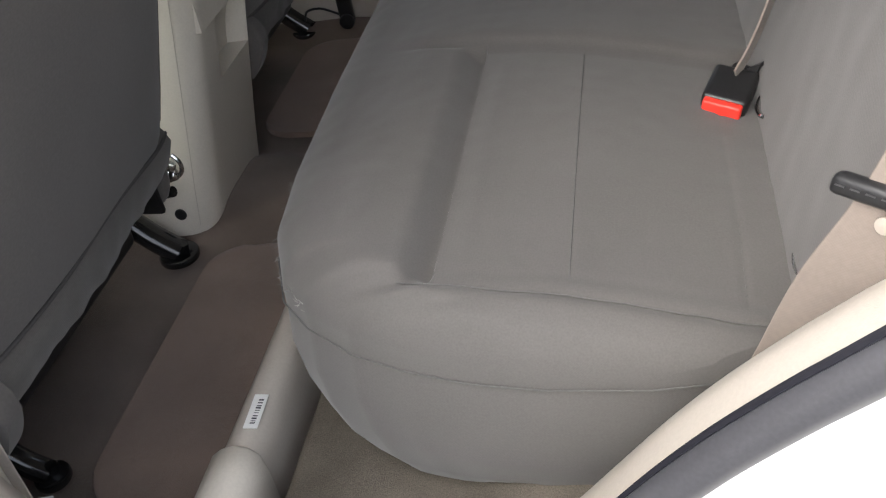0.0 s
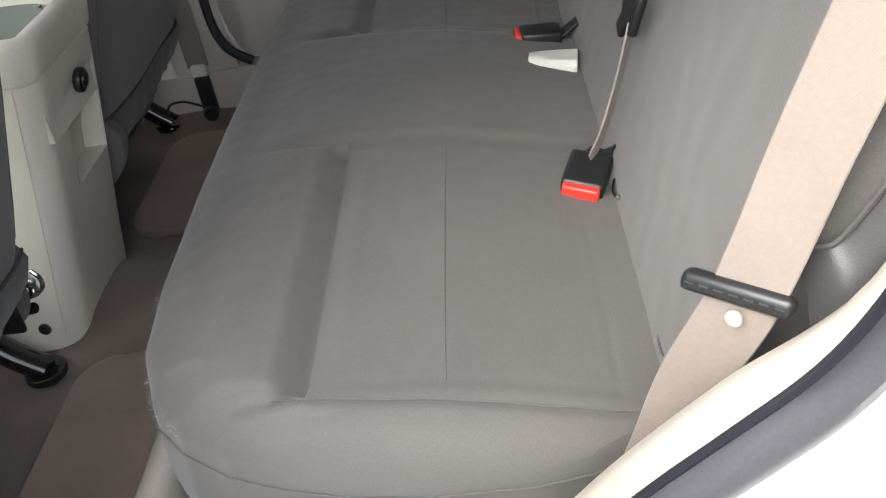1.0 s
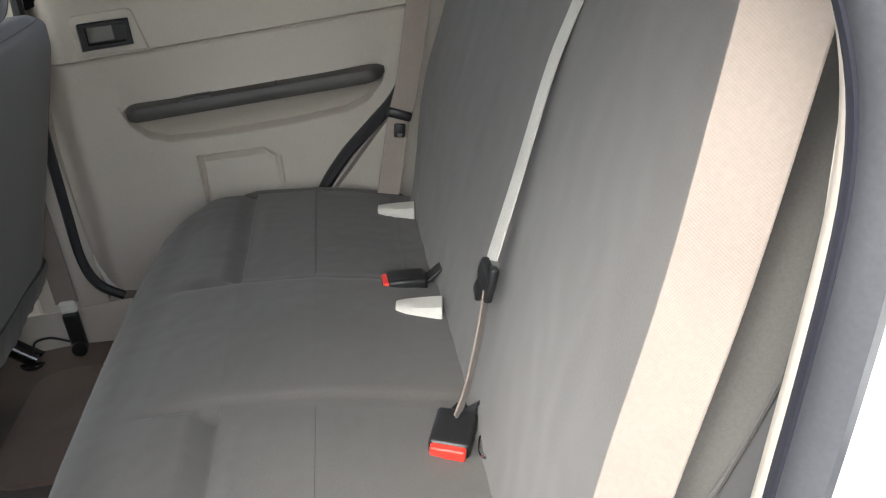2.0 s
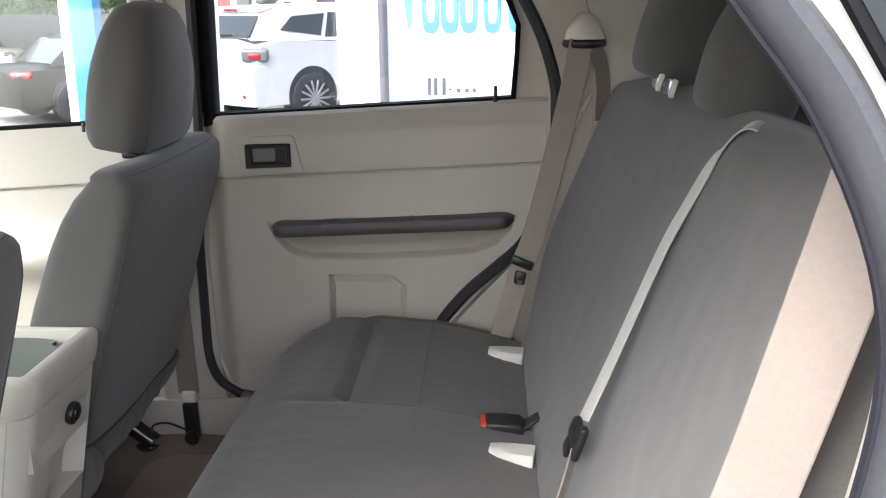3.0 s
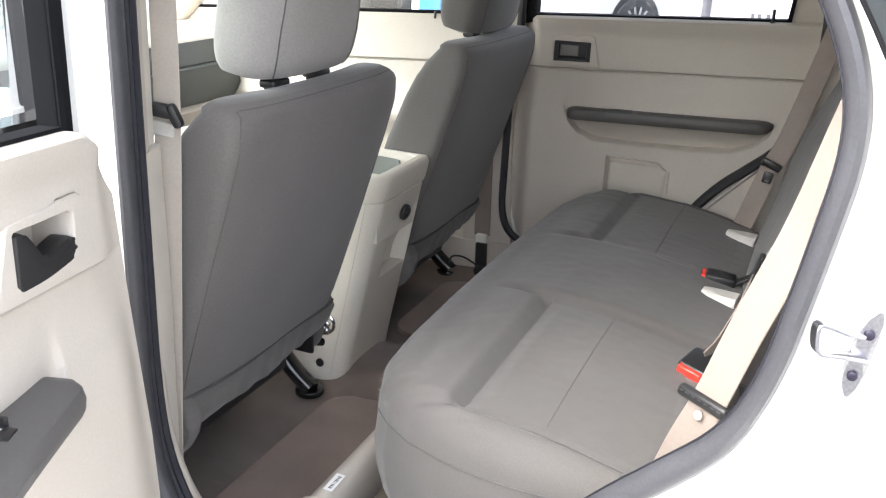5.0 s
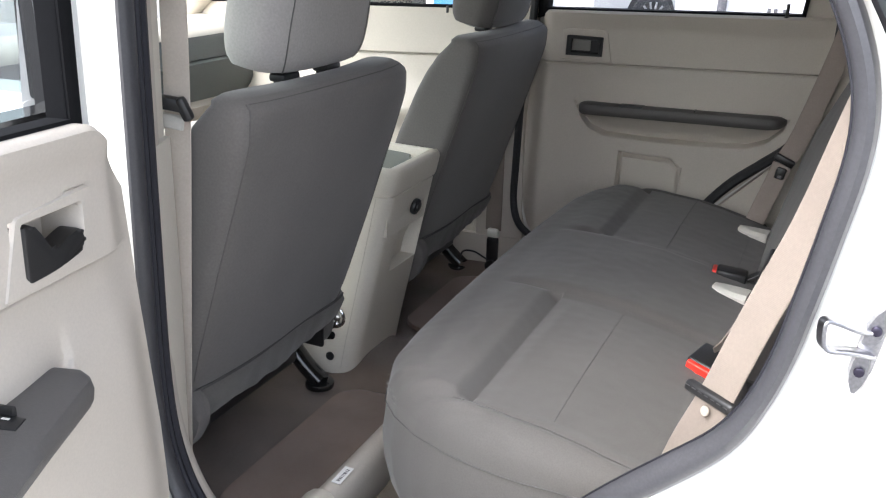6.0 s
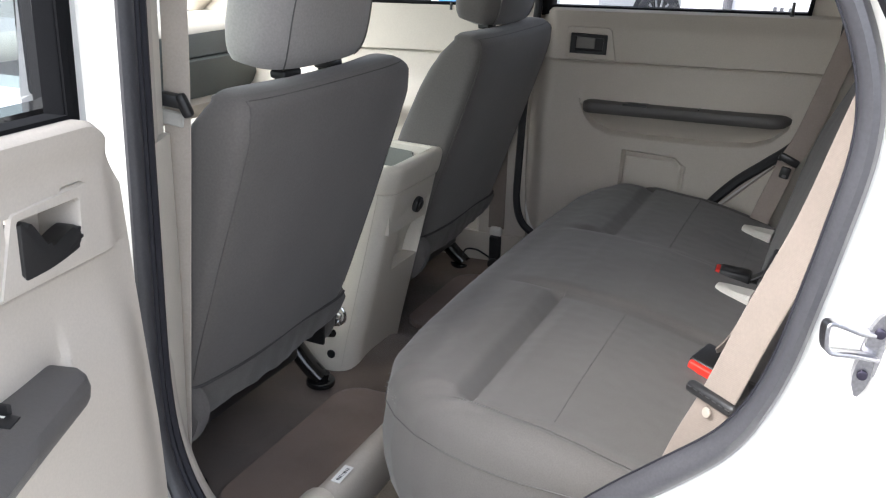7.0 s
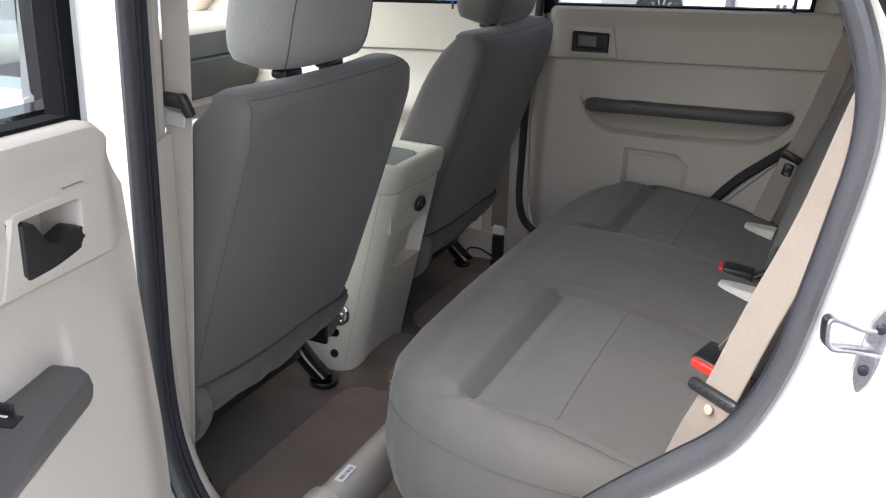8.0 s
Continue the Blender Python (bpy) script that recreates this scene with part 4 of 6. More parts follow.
NY, NX = 300, 180
ys = [Y0 + (Y1 - Y0) * (0.5 - 0.5 * math.cos(math.pi * i / (NY - 1))) * 0.5 + (Y1 - Y0) * 0.5 * i / (NY - 1) for i in range(NY)]
rows, rim_f, rim_b = [], [], []
outline = [Vector((seat_front(y), y, 0)) for y in ys]
for y in ys:
    xf, xb = seat_front(y), seat_back(y)
    row = []
    k0 = max(0.58, xf + 0.0005)
    xs = [xf + (k0 - xf) * (j / 59) ** 1.6 for j in range(60)]
    xs += [max(k, k0 + 0.0006 * (j + 1)) for j, k in enumerate((0.586, 0.591, 0.594, 0.5965, 0.598, 0.5993, 0.6007, 0.602, 0.6035, 0.607, 0.612))]
    k1 = max(0.618, xs[-1] + 0.0008)
    xs += [k1 + (xb - k1) * j / 99 for j in range(100)]
    for x in xs:
        # distance to the rim: front edge and both ends
        slope = (seat_front(y + 0.004) - seat_front(y - 0.004)) / 0.008
        d = min((x - xf) / math.sqrt(1 + slope * slope), (y - Y0) * 1.0 + 0.0, (Y1 - y) * 1.0)
        row.append(Vector((x, y, seat_height(x, y) - edge_drop(d))))
    rows.append(row)
bm = bmesh.new()
vs = add_sheet(bm, rows)
loop = [r[0] for r in rows] + rows[-1][1:] + [r[-1] for r in rows[-2::-1]] + rows[0][-2:0:-1]
cx, cy = 0.68, 0.01
skirt = []
for inset, z in ((0.0, 0.9), (-0.002, 0.782), (-0.007, 0.74), (-0.002, 0.69), (0.012, 0.645), (0.035, 0.615), (0.06, 0.602)):
    ring = []
    for p in loop:
        d = Vector((p.x - cx, p.y - cy))
        yin = max(-0.6, min(0.62, p.y))
        c = Vector((0.68, yin, 0))
        dd = (Vector((p.x, p.y, 0)) - c)
        dd = dd.normalized() if dd.length > 1e-4 else Vector((0, 0, 0))
        zz = min(p.z, z) if inset == 0.0 else z
        ring.append(Vector((p.x - dd.x * inset, p.y - dd.y * inset, zz + (0.0006 if z > 0.76 else 0.002) * noise.noise(Vector((p.x * 14, p.y * 14, z * 20))))))
    skirt.append(ring)
add_sheet(bm, skirt, close_v=True)
bmesh.ops.remove_doubles(bm, verts=bm.verts, dist=0.0006)
cushion = part("cushion", bm, M_SEAT, rear, "grey cloth cushion with stitched inserts", 60)
# piping round the rim
rim = [Vector((seat_front(y), y, 0)) for y in ys]
pip = []
for p in rim:
    c = Vector((0.68, max(-0.6, min(0.62, p.y)), 0))
    dd = (p - c).normalized()
    pip.append(Vector((p.x + dd.x * 0.0036, p.y + dd.y * 0.0036, 0.797)))
pip = [Vector((0.875, -0.664, 0.8)), Vector((0.84, -0.6805, 0.8)), Vector((0.79, -0.6885, 0.8)), Vector((0.74, -0.6885, 0.799))] + pip
part("piping", tube(pip, 0.0009, 6), M_SEAM_L, cushion, "stitched piping along the cushion rim")
for x0 in (0.722,):
    for a, b in ((-0.615, -0.185), (0.22, 0.64)):
        part("seam", tube([(x0, y, seat_height(x0, y) + 0.0001) for y in np.linspace(a, b, 120)], 0.0009, 5), M_SEAM_L, cushion)
for a, b in ((-0.61, -0.24), (0.23, 0.62)):
    part("seam", tube([(0.876 - 0.03 * max(0.0, -0.53 - y), y, seat_height(0.876 - 0.03 * max(0.0, -0.53 - y), y) + 0.0002) for y in np.linspace(a, b, 90)], 0.0007, 5), M_SEAM_L, cushion)
crease = [(x, -0.628 - 0.012 * math.sin((x - 0.55) * 6)) for x in np.linspace(0.57, 0.9, 60)]
part("seam", tube([(x, y, seat_height(x, y) + 0.0002) for x, y in crease], 0.0007, 5), M_SEAM_L, cushion)
part("seam", tube([(0.5985, y, seat_height(0.5985, y) + 0.0008) for y in np.linspace(-0.61, -0.19, 80)], 0.0014, 5), M_SEAM, cushion)
# frayed thread along the front edge
bm = bmesh.new()
rnd = random.Random(4)
for i in range(150):
    y = rnd.uniform(-0.62, 0.1)
    x = seat_front(y)
    z = 0.818 + rnd.uniform(-0.006, 0.008)
    a = Vector((x + 0.001, y, z))
    add_tube(bm, [a, a + Vector((-rnd.uniform(0.002, 0.006), rnd.uniform(-0.006, 0.006), rnd.uniform(-0.003, 0.004)))], 0.00035, 4)
tagged(part("frayed_edge", bm, M_FRAY, cushion, "pale frayed threads on the front edge"), kind="stuff")


NYB = 120
prof = [(z, 0.925 + 0.405 * (z - 0.84)) for z in np.linspace(0.79, 1.375, 46)]
prof += [(1.39, 1.155), (1.402, 1.17), (1.408, 1.19), (1.405, 1.22), (1.385, 1.235), (1.2, 1.19), (1.0, 1.13), (0.8, 1.08)]
rows = []
for i in range(NYB):
    f = i / (NYB - 1)
    f = 0.35 * f + 0.65 * (0.5 - 0.5 * math.cos(math.pi * f))
    y = -0.672 + (0.672 + 0.665) * f
    e = min(y + 0.672, 0.665 - y)
    q = max(0.0, 1 - e / 0.065)
    curl = 0.095 * (1 - math.sqrt(max(0.0, 1 - q ** 2.2)))
    row = []
    for z, x in prof:
        top = 0.03 * max(0.0, 1 - e / 0.06) ** 2 * smoothstep(1.25, 1.4, z)
        bulge = -0.055 * min(1.0, abs(y) / 0.66) ** 1.4 * smoothstep(0.76, 1.12, z) * smoothstep(1.46, 1.38, z)
        w = 0.0016 * noise.noise(Vector((y * 5, z * 5, 5))) + 0.0012 * noise.noise(Vector((y * 25, z * 25, 7)))
        front = 1.0 if x < 1.16 and z > 0.785 and (z < 1.38 or x < 1.16) and x < 0.925 + 0.405 * (z - 0.84) + 0.02 else 0.0
        yy = y - 0.055 * smoothstep(0.87, 1.03, z) * smoothstep(-0.5, -0.67, y)
        row.append(Vector((x + (curl * (1 - 0.55 * smoothstep(1.1, 1.35, z)) + bulge + w) * front, yy, z - top)))
    rows.append(row)
bm = sheet(rows, close_v=True, cap=True)
backrest = part("backrest", bm, M_SEAT, rear, "grey cloth backrest", 60)
# stitched line down the near bolster
pts = smooth_line([(0.972, -0.71, 1.043), (0.989, -0.7275, 1.05), (1.002, -0.729, 1.061), (1.032, -0.7295, 1.112), (1.062, -0.7295, 1.171), (1.083, -0.7295, 1.224), (1.11, -0.7295, 1.31), (1.13, -0.727, 1.37)], 6)
part("seam", tube(pts, 0.002, 5), M_SEAM, backrest)
side = [[p + Vector(d) for p in pts] for d in ((0.001, 0.003, -0.001), (0.005, -0.009, -0.012), (0.01, -0.019, -0.03), (0.012, -0.027, -0.06), (0.0, -0.031, -0.12), (-0.03, -0.032, -0.2))]
part("bolster_side", sheet(side), M_VINYL, backrest, "dark grey vinyl side of the bolster", 60)


def rounded_pad(cx, cy, cz, w, t, h, lean=12, taper=0.82, low=-0.2, foot=0.3):
    """A headrest: super-ellipse sections, narrower towards the top and the bottom."""
    rows = []
    m = pose(cx, cy, cz, 0, lean, 0)
    for i in range(25):
        v = -1 + 2 * i / 24
        s = (1 - abs(v) ** (5.5 if v < 0 else 2.9)) ** (1 / (3.4 if v < 0 else 2.3))
        wid = w / 2 * (1 - (1 - taper) * smoothstep(low, 1, v)) * ((foot if v < 0 else 0.3) + (1 - (foot if v < 0 else 0.3)) * s)
        thk = t / 2 * (1 - 0.25 * smoothstep(-0.2, 1, v)) * (0.12 + 0.88 * s)
        ring = []
        for j in range(48):
            a = 2 * math.pi * j / 48
            c, sn = math.cos(a), math.sin(a)
            ex = 2 / 3.4
            x = thk * math.copysign(abs(c) ** ex, c)
            y = wid * math.copysign(abs(sn) ** ex, sn)
            ring.append(m @ Vector((x - 0.012 * (1 - (y / max(w / 2, 1e-4)) ** 2) * (1 if x < 0 else -0.6), y, v * h / 2)))
        rows.append(ring)
    bm = bmesh.new()
    add_sheet(bm, rows, close_v=True, cap=True)
    return bm


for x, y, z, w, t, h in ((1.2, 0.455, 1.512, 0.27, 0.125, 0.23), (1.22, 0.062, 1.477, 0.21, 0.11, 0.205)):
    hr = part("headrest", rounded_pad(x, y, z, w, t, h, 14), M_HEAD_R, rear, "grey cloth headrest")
    for dy in (-0.055, 0.055):
        part("headrest_post", tube([(x - 0.035, y + dy, 1.37), (x - 0.012, y + dy, z - 0.08)], 0.0085, 10), M_CHROME, hr)
for y, w in ((0.262, 0.062), (0.372, 0.05)):
    gp = part("headrest_sleeve", box((0, 0, 0), (0.012, w, 0.026), 0.003, 2, pose(1.139, y, 1.412, 0, 14, 0)), M_CHROME, rear, "bright headrest sleeve on the backrest top")
    part("release_tab", box((0, 0, 0), (0.008, 0.012, 0.03), 0.002, 1, pose(1.137, y - w / 2 - 0.004, 1.412, 0, 14, 0)), M_WHITE_P, gp)
latch = part("latch_loop", box((0, 0, 0), (0.014, 0.012, 0.05), 0.004, 2, pose(1.034, 0.716, 1.308, 0, 14, 0)), M_BEIGE_L, rear, "pale plastic latch beside the far backrest")
part("latch_tab", box((0, 0, 0), (0.01, 0.01, 0.045), 0.003, 2, pose(1.052, 0.716, 1.338, 0, 24, 0)), M_BEIGE_L, latch)
part("headrest_guide", disc((1.19, -0.34, 1.408), (0.2, 0, 1), 0.009, 0.012, 14, 0.002), M_CHROME, rear, "steel headrest guide")

# ---- front seats ----
CY = -0.43
front = thing("front_seat", (0.0, CY, 0.49), "grey cloth front seat seen from behind, with headrest", "car seat", "front seats")


def rear_x(z):
    return interp(z, [0.66, 0.72, 0.78, 1.0, 1.15, 1.22, 1.26, 1.28], [0.085, 0.107, 0.128, 0.197, 0.243, 0.262, 0.268, 0.262])


def seat_depth(z):
    return interp(z, [0.7, 0.9, 1.05, 1.15, 1.2, 1.235, 1.26, 1.275, 1.284], [0.17, 0.178, 0.176, 0.164, 0.149, 0.131, 0.109, 0.089, 0.066])


def seat_half(z):
    return interp(z, [0.774, 0.784, 0.85, 1.0, 1.15, 1.235, 1.262, 1.277, 1.284], [0.246, 0.256, 0.263, 0.267, 0.266, 0.266, 0.264, 0.257, 0.24])


rows = []
zs = [0.774, 0.777, 0.783, 0.794] + list(np.linspace(0.81, 1.235, 28)) + [1.25, 1.262, 1.27, 1.277, 1.282, 1.284]
for z in zs:
    xr = rear_x(z)
    th, hw = seat_depth(z), seat_half(z)
    if z > 1.27:
        xr -= (z - 1.27) * 1.2
    ring = []
    for j in range(72):
        a = 2 * math.pi * j / 72
        c, s = math.cos(a), math.sin(a)
        ex = 2 / (8.5 - 4.0 * smoothstep(1.2, 1.284, z)) if c > 0 else 2 / 4.2
        px = math.copysign(abs(c) ** ex, c)
        py = math.copysign(abs(s) ** ex, s)
        x = xr - th / 2 + px * th / 2
        if px < 0:
            x += 0.03 * (1 - py * py) * -px
        else:
            x += 0.006 * (1 - py * py) * px
        x += 0.0018 * noise.noise(Vector((py * 3, z * 8, px)))
        ring.append((x, CY + py * hw + 0.001 * noise.noise(Vector((z * 20, px, 4))), z))
    rows.append(ring)
back = part("backrest", sheet(rows, close_v=True, cap=True), M_SEAT_F, front, "grey cloth backrest cover", 60)
# seams of the cover, on the shell: round the rear corners and along the top
def seat_shell(z, py):
    """A point of the backrest's rear face at height z; py from -1 to 1 across it."""
    n = 8.5 - 4.0 * smoothstep(1.2, 1.284, z)
    px = (1 - abs(py) ** n) ** (1 / n)
    xr = rear_x(z) - max(0.0, z - 1.27) * 1.2
    return Vector((xr - seat_depth(z) / 2 + px * seat_depth(z) / 2 + 0.006 * (1 - py * py) * px + 0.0004, CY + py * seat_half(z) * 1.001, z))


part("seam", tube([seat_shell(1.276, q) for q in np.linspace(-0.93, 0.93, 50)], 0.001, 5), M_SEAM_F, back)
for s in (-1, 1):
    part("seam", tube([seat_shell(z, s * 0.945) for z in np.linspace(0.8, 1.276, 60)], 0.0012, 5), M_SEAM_F, back)
part("seam", tube([(rear_x(0.78) + 0.004 - 0.012 * abs(s) ** 8, CY + s * 0.255, 0.777 + 0.003 * math.sin(s * 5)) for s in np.linspace(-1, 1, 40)], 0.003, 6), M_SEAM, back)
# loose lower flap with folds
rows = []
for i in range(60):
    s = -1 + 2 * i / 59
    y = CY + s * 0.252
    sag = 0.008 * math.cos(s * 2.2) + 0.006 * noise.noise(Vector((s * 3, 1, 0)))
    lift = 0.012 * s
    rows.append([(rear_x(0.80) - 0.03, y, 0.80), (rear_x(0.78) - 0.008, y, 0.778 + lift * 0.2), (rear_x(0.76) + 0.006 + 0.005 * noise.noise(Vector((s * 9, 0, 0))), y, 0.757 + lift * 0.5),
                 (rear_x(0.73) + 0.006 + 0.006 * noise.noise(Vector((s * 7, 2, 0))), y, 0.73 + lift * 0.6), (0.108 + 0.006 * noise.noise(Vector((s * 8, 5, 0))), y, 0.708 - sag + lift * 0.6), (0.085, y, 0.69 - sag + lift * 0.5), (0.03, y, 0.675)])
part("cover_flap", sheet(rows), M_FLAP, front, "loose hem of the seat cover with folds", 70)
bm = box((-0.2, CY, 0.735), (0.5, 0.49, 0.13), 0.045, 4)
part("seat_cushion", bm, M_SEAT_F, front)
bm = box((-0.2, CY, 0.635), (0.46, 0.44, 0.06), 0.01)
add_box(bm, (-0.27, CY - 0.2, 0.57), (0.46, 0.03, 0.05), 0.006)
add_box(bm, (-0.27, CY + 0.2, 0.57), (0.46, 0.03, 0.05), 0.006)
part("seat_frame", bm, M_BLACK, front, "black steel seat frame and rails")
shield = smooth_line([(-0.12, 0.74, 0), (0.03, 0.79, 0), (0.1, 0.79, 0), (0.135, 0.775, 0), (0.147, 0.745, 0), (0.135, 0.705, 0), (0.105, 0.668, 0), (0.03, 0.625, 0), (-0.12, 0.6, 0)], 4)
part("side_shield", prism([(p.x, p.y) for p in shield], lambda u, n, w: Vector((u, CY - 0.232 - n, w)), 0.0, 0.03, 0.01, 3), M_SEAT_F, front, "rounded lower side of the seat cover")
hr = part("headrest", rounded_pad(0.182, CY + 0.018, 1.427, 0.326, 0.125, 0.27, 9, 0.8, -0.5, 0.62), M_HEAD, front, "large grey cloth headrest")
def pad_corner(v, s):
    """Rear corner of the headrest, at height v from -1 to 1."""
    q = (1 - abs(v) ** (5.5 if v < 0 else 2.9)) ** (1 / (3.4 if v < 0 else 2.3))
    wid = 0.163 * (1 - 0.2 * smoothstep(-0.5, 1, v)) * ((0.62 if v < 0 else 0.3) + (0.38 if v < 0 else 0.7) * q)
    thk = 0.0625 * (1 - 0.25 * smoothstep(-0.2, 1, v)) * (0.12 + 0.88 * q)
    return pose(0.182, CY + 0.018, 1.427, 0, 9, 0) @ Vector((0.86 * thk + 0.0045, s * 0.765 * wid, v * 0.135))


for s in (-1, 1):
    part("seam", tube([pad_corner(v, s) for v in np.linspace(-0.93, 0.93, 40)], 0.0012, 5), M_SEAM_L, hr)
for dy in (-0.065, 0.065):
    part("headrest_post", tube([(0.18, CY + dy, 1.27), (0.168, CY + dy, 1.325)], 0.006, 10), M_BLACK, hr)
    part("post_collar", box((0.193, CY + dy, 1.287), (0.03, 0.05, 0.014), 0.005, 3), M_BLACK, front, "black headrest collar")
def floor_leg(seat, x0, y, k=1.0):
    bm = bmesh.new()
    add_tube(bm, smooth_line([(x0 - 0.075 * k, y, 0.505 + 0.095 * k), (x0 - 0.052 * k, y, 0.505 + 0.065 * k), (x0 - 0.022 * k, y, 0.505 + 0.034 * k), (x0 + 0.012 * k, y, 0.513)], 6), 0.027 * k, 12, 0.75)
    add_disc(bm, (x0 + 0.008, y, 0.506), (0, 0, 1), 0.034 * k, 0.014, 24, 0.004)
    add_disc(bm, (x0 + 0.018 * k, y, 0.522), (0.3, 0, 1), 0.011 * k, 0.02, 6)
    part("leg", bm, M_BLACK_GLOSS, seat, "black enamelled floor bracket")


far_seat = copy_thing(front, pose(0.0, 0.44, 0.49))
far_seat["label"] = "grey cloth passenger front seat beside the far door, with headrest"
WORLD_OF[far_seat.name] = Matrix.Translation((0.0, 0.44, 0.49))
for ob in far_seat.children:
    if ob.name.startswith("headrest"):
        ob.location += Vector((0.01, 0.01, -0.006))
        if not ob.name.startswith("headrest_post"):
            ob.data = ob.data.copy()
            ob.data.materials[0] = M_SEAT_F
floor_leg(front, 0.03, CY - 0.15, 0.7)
floor_leg(front, 0.022, CY + 0.31)
floor_leg(far_seat, 0.007, CY + 1.18, 1.15)
# recliner behind a gap in the cover: black block for the gap's shade, lobe of the cover, steel bracket and rod
bm = bmesh.new()
rows = []
for k in range(13):
    q = radians(-70 + 15 * k)
    rows.append([(0.045 + 0.05 * math.cos(q) + d, CY + 0.262 + e, 0.7 + 0.062 * math.sin(q)) for d, e in ((-0.05, -0.014), (-0.012, -0.012), (-0.002, -0.006), (0.0, 0.0), (-0.002, 0.005), (-0.008, 0.009))])
add_sheet(bm, rows)
part("cover_lobe", bm, M_SEAT_F, front, "rounded lobe of the seat cover", 60)
part("recliner_gap_shade", box((0.055, CY + 0.244, 0.69), (0.05, 0.012, 0.1), 0.005, 2), M_BLACK, front, "black block standing in for the shade in the recliner gap")
bm = bmesh.new()
add_box(bm, (0, 0, 0), (0.03, 0.012, 0.036), 0.005, 2, pose(0.078, CY + 0.285, 0.69, 0, 25, 12))
add_disc(bm, (0.088, CY + 0.287, 0.682), (1, 0.2, 0.2), 0.011, 0.012, 16, 0.003)
part("recliner_bracket", bm, M_CHROME, front, "bright steel recliner bracket")
bm = tube(smooth_line([(0.095, CY + 0.29, 0.715), (0.104, CY + 0.29, 0.7), (0.1, CY + 0.292, 0.682), (0.085, CY + 0.292, 0.67)], 5), 0.0035, 8)
part("spring", bm, M_CHROME, front, "bright steel spring")
part("rod", tube([(0.02, CY + 0.29, 0.643), (0.05, CY + 0.295, 0.64), (0.075, CY + 0.29, 0.648)], 0.009, 10), M_BLACK_GLOSS, front, "black steel rod")
front["label"] = "grey cloth driver seat seen from behind, loose cover hem"

# ---- console between the front seats ----
con = thing("centre_console", (0.05, 0.045, 0.52), "beige plastic centre console tower with a cup well and rear pocket", "console")
CC = 0.047


def console_rear(z):
    """Rear face of the tower, leaning back towards the top."""
    return interp(z, [0.515, 0.6, 0.765, 0.885, 0.962, 1.028], [0.085, 0.1, 0.133, 0.157, 0.172, 0.186])


def pocket_depth(y, z):
    """The open rear pocket: it deepens downwards and ends at a lip."""
    if not 0.7585 < z < 0.955:
        return 0.0
    return 0.036 * smoothstep(0.935, 0.79, z) * smoothstep(0.018, 0.06, y) * smoothstep(0.1575, 0.1505, y)


rear_ys = [-0.035, -0.02, 0.0, 0.012] + list(np.linspace(0.018, 0.06, 9)) + [0.072, 0.078, 0.082, 0.088, 0.1, 0.108, 0.114, 0.12, 0.126, 0.135, 0.142, 0.147, 0.1505, 0.1525, 0.1545, 0.1565, 0.1585]
levels = [(z, 0.0) for z in [0.515, 0.53, 0.57] + list(np.linspace(0.6, 0.75, 6)) + [0.7565, 0.758, 0.759, 0.76] + list(np.linspace(0.765, 0.955, 20)) + [0.961]]
levels += [(0.9625, -0.0025), (0.9645, -0.0025), (0.966, 0.0015), (0.975, 0.003), (0.995, 0.0035), (1.012, 0.003), (1.02, 0.001), (1.0255, -0.003), (1.028, -0.008)]
rows = []
for z, swell in levels:
    xr = console_rear(z) + swell
    y0, y1 = CC - 0.117 - swell, CC + 0.117 + swell
    foot = 0.012 * smoothstep(0.56, 0.515, z)
    ring = [(-0.45, y0 - foot, z), (-0.2, y0 - foot, z), (0.0, y0 - foot, z), (xr - 0.045, y0 - foot * 0.6, z)]
    for k in range(1, 8):
        q = radians(90 * k / 8)
        ring.append((xr - 0.036 + 0.036 * math.sin(q), y0 + 0.036 - 0.036 * math.cos(q), z))
    for y in rear_ys:
        notch = 0.0022 * (groove(y - 0.08, 0.005) + groove(y - 0.12, 0.005)) if 0.968 < z < 1.024 else 0.0
        ring.append((xr - pocket_depth(y, z) - notch, y, z))
    ring += [(xr - 0.001, y1 - 0.003, z), (xr - 0.004, y1 - 0.0005, z), (xr - 0.01, y1, z), (0.0, y1, z), (-0.2, y1, z), (-0.45, y1, z)]
    rows.append(ring)
well = []
for z, inset in ((1.028, 0.014), (1.024, 0.019), (1.012, 0.021), (0.866, 0.021)):
    ring = []
    for p in rows[-1]:
        px, py = p[0], p[1]
        px = min(px, 0.186 - inset - 0.006) if px > -0.1 else -0.12 + inset
        ring.append((px, min(max(py, CC - 0.117 + inset), CC + 0.117 - inset), z))
    well.append(ring)
bm = bmesh.new()
add_sheet(bm, rows + well, close_v=True)
bmesh.ops.remove_doubles(bm, verts=bm.verts, dist=0.0002)
body = part("body", bm, M_BEIGE_L, con, "beige plastic console body with an open rear pocket", 38)
# lining of the cup well, coloured darker to stand in for shade inside
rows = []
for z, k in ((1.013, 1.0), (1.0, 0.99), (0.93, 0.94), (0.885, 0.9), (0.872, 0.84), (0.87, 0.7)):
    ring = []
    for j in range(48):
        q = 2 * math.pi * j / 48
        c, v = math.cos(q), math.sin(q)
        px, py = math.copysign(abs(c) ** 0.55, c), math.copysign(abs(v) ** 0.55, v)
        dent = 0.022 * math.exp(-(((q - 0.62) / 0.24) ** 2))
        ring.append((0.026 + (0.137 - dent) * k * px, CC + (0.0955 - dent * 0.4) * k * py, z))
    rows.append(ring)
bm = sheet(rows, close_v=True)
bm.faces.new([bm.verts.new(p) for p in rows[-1]])
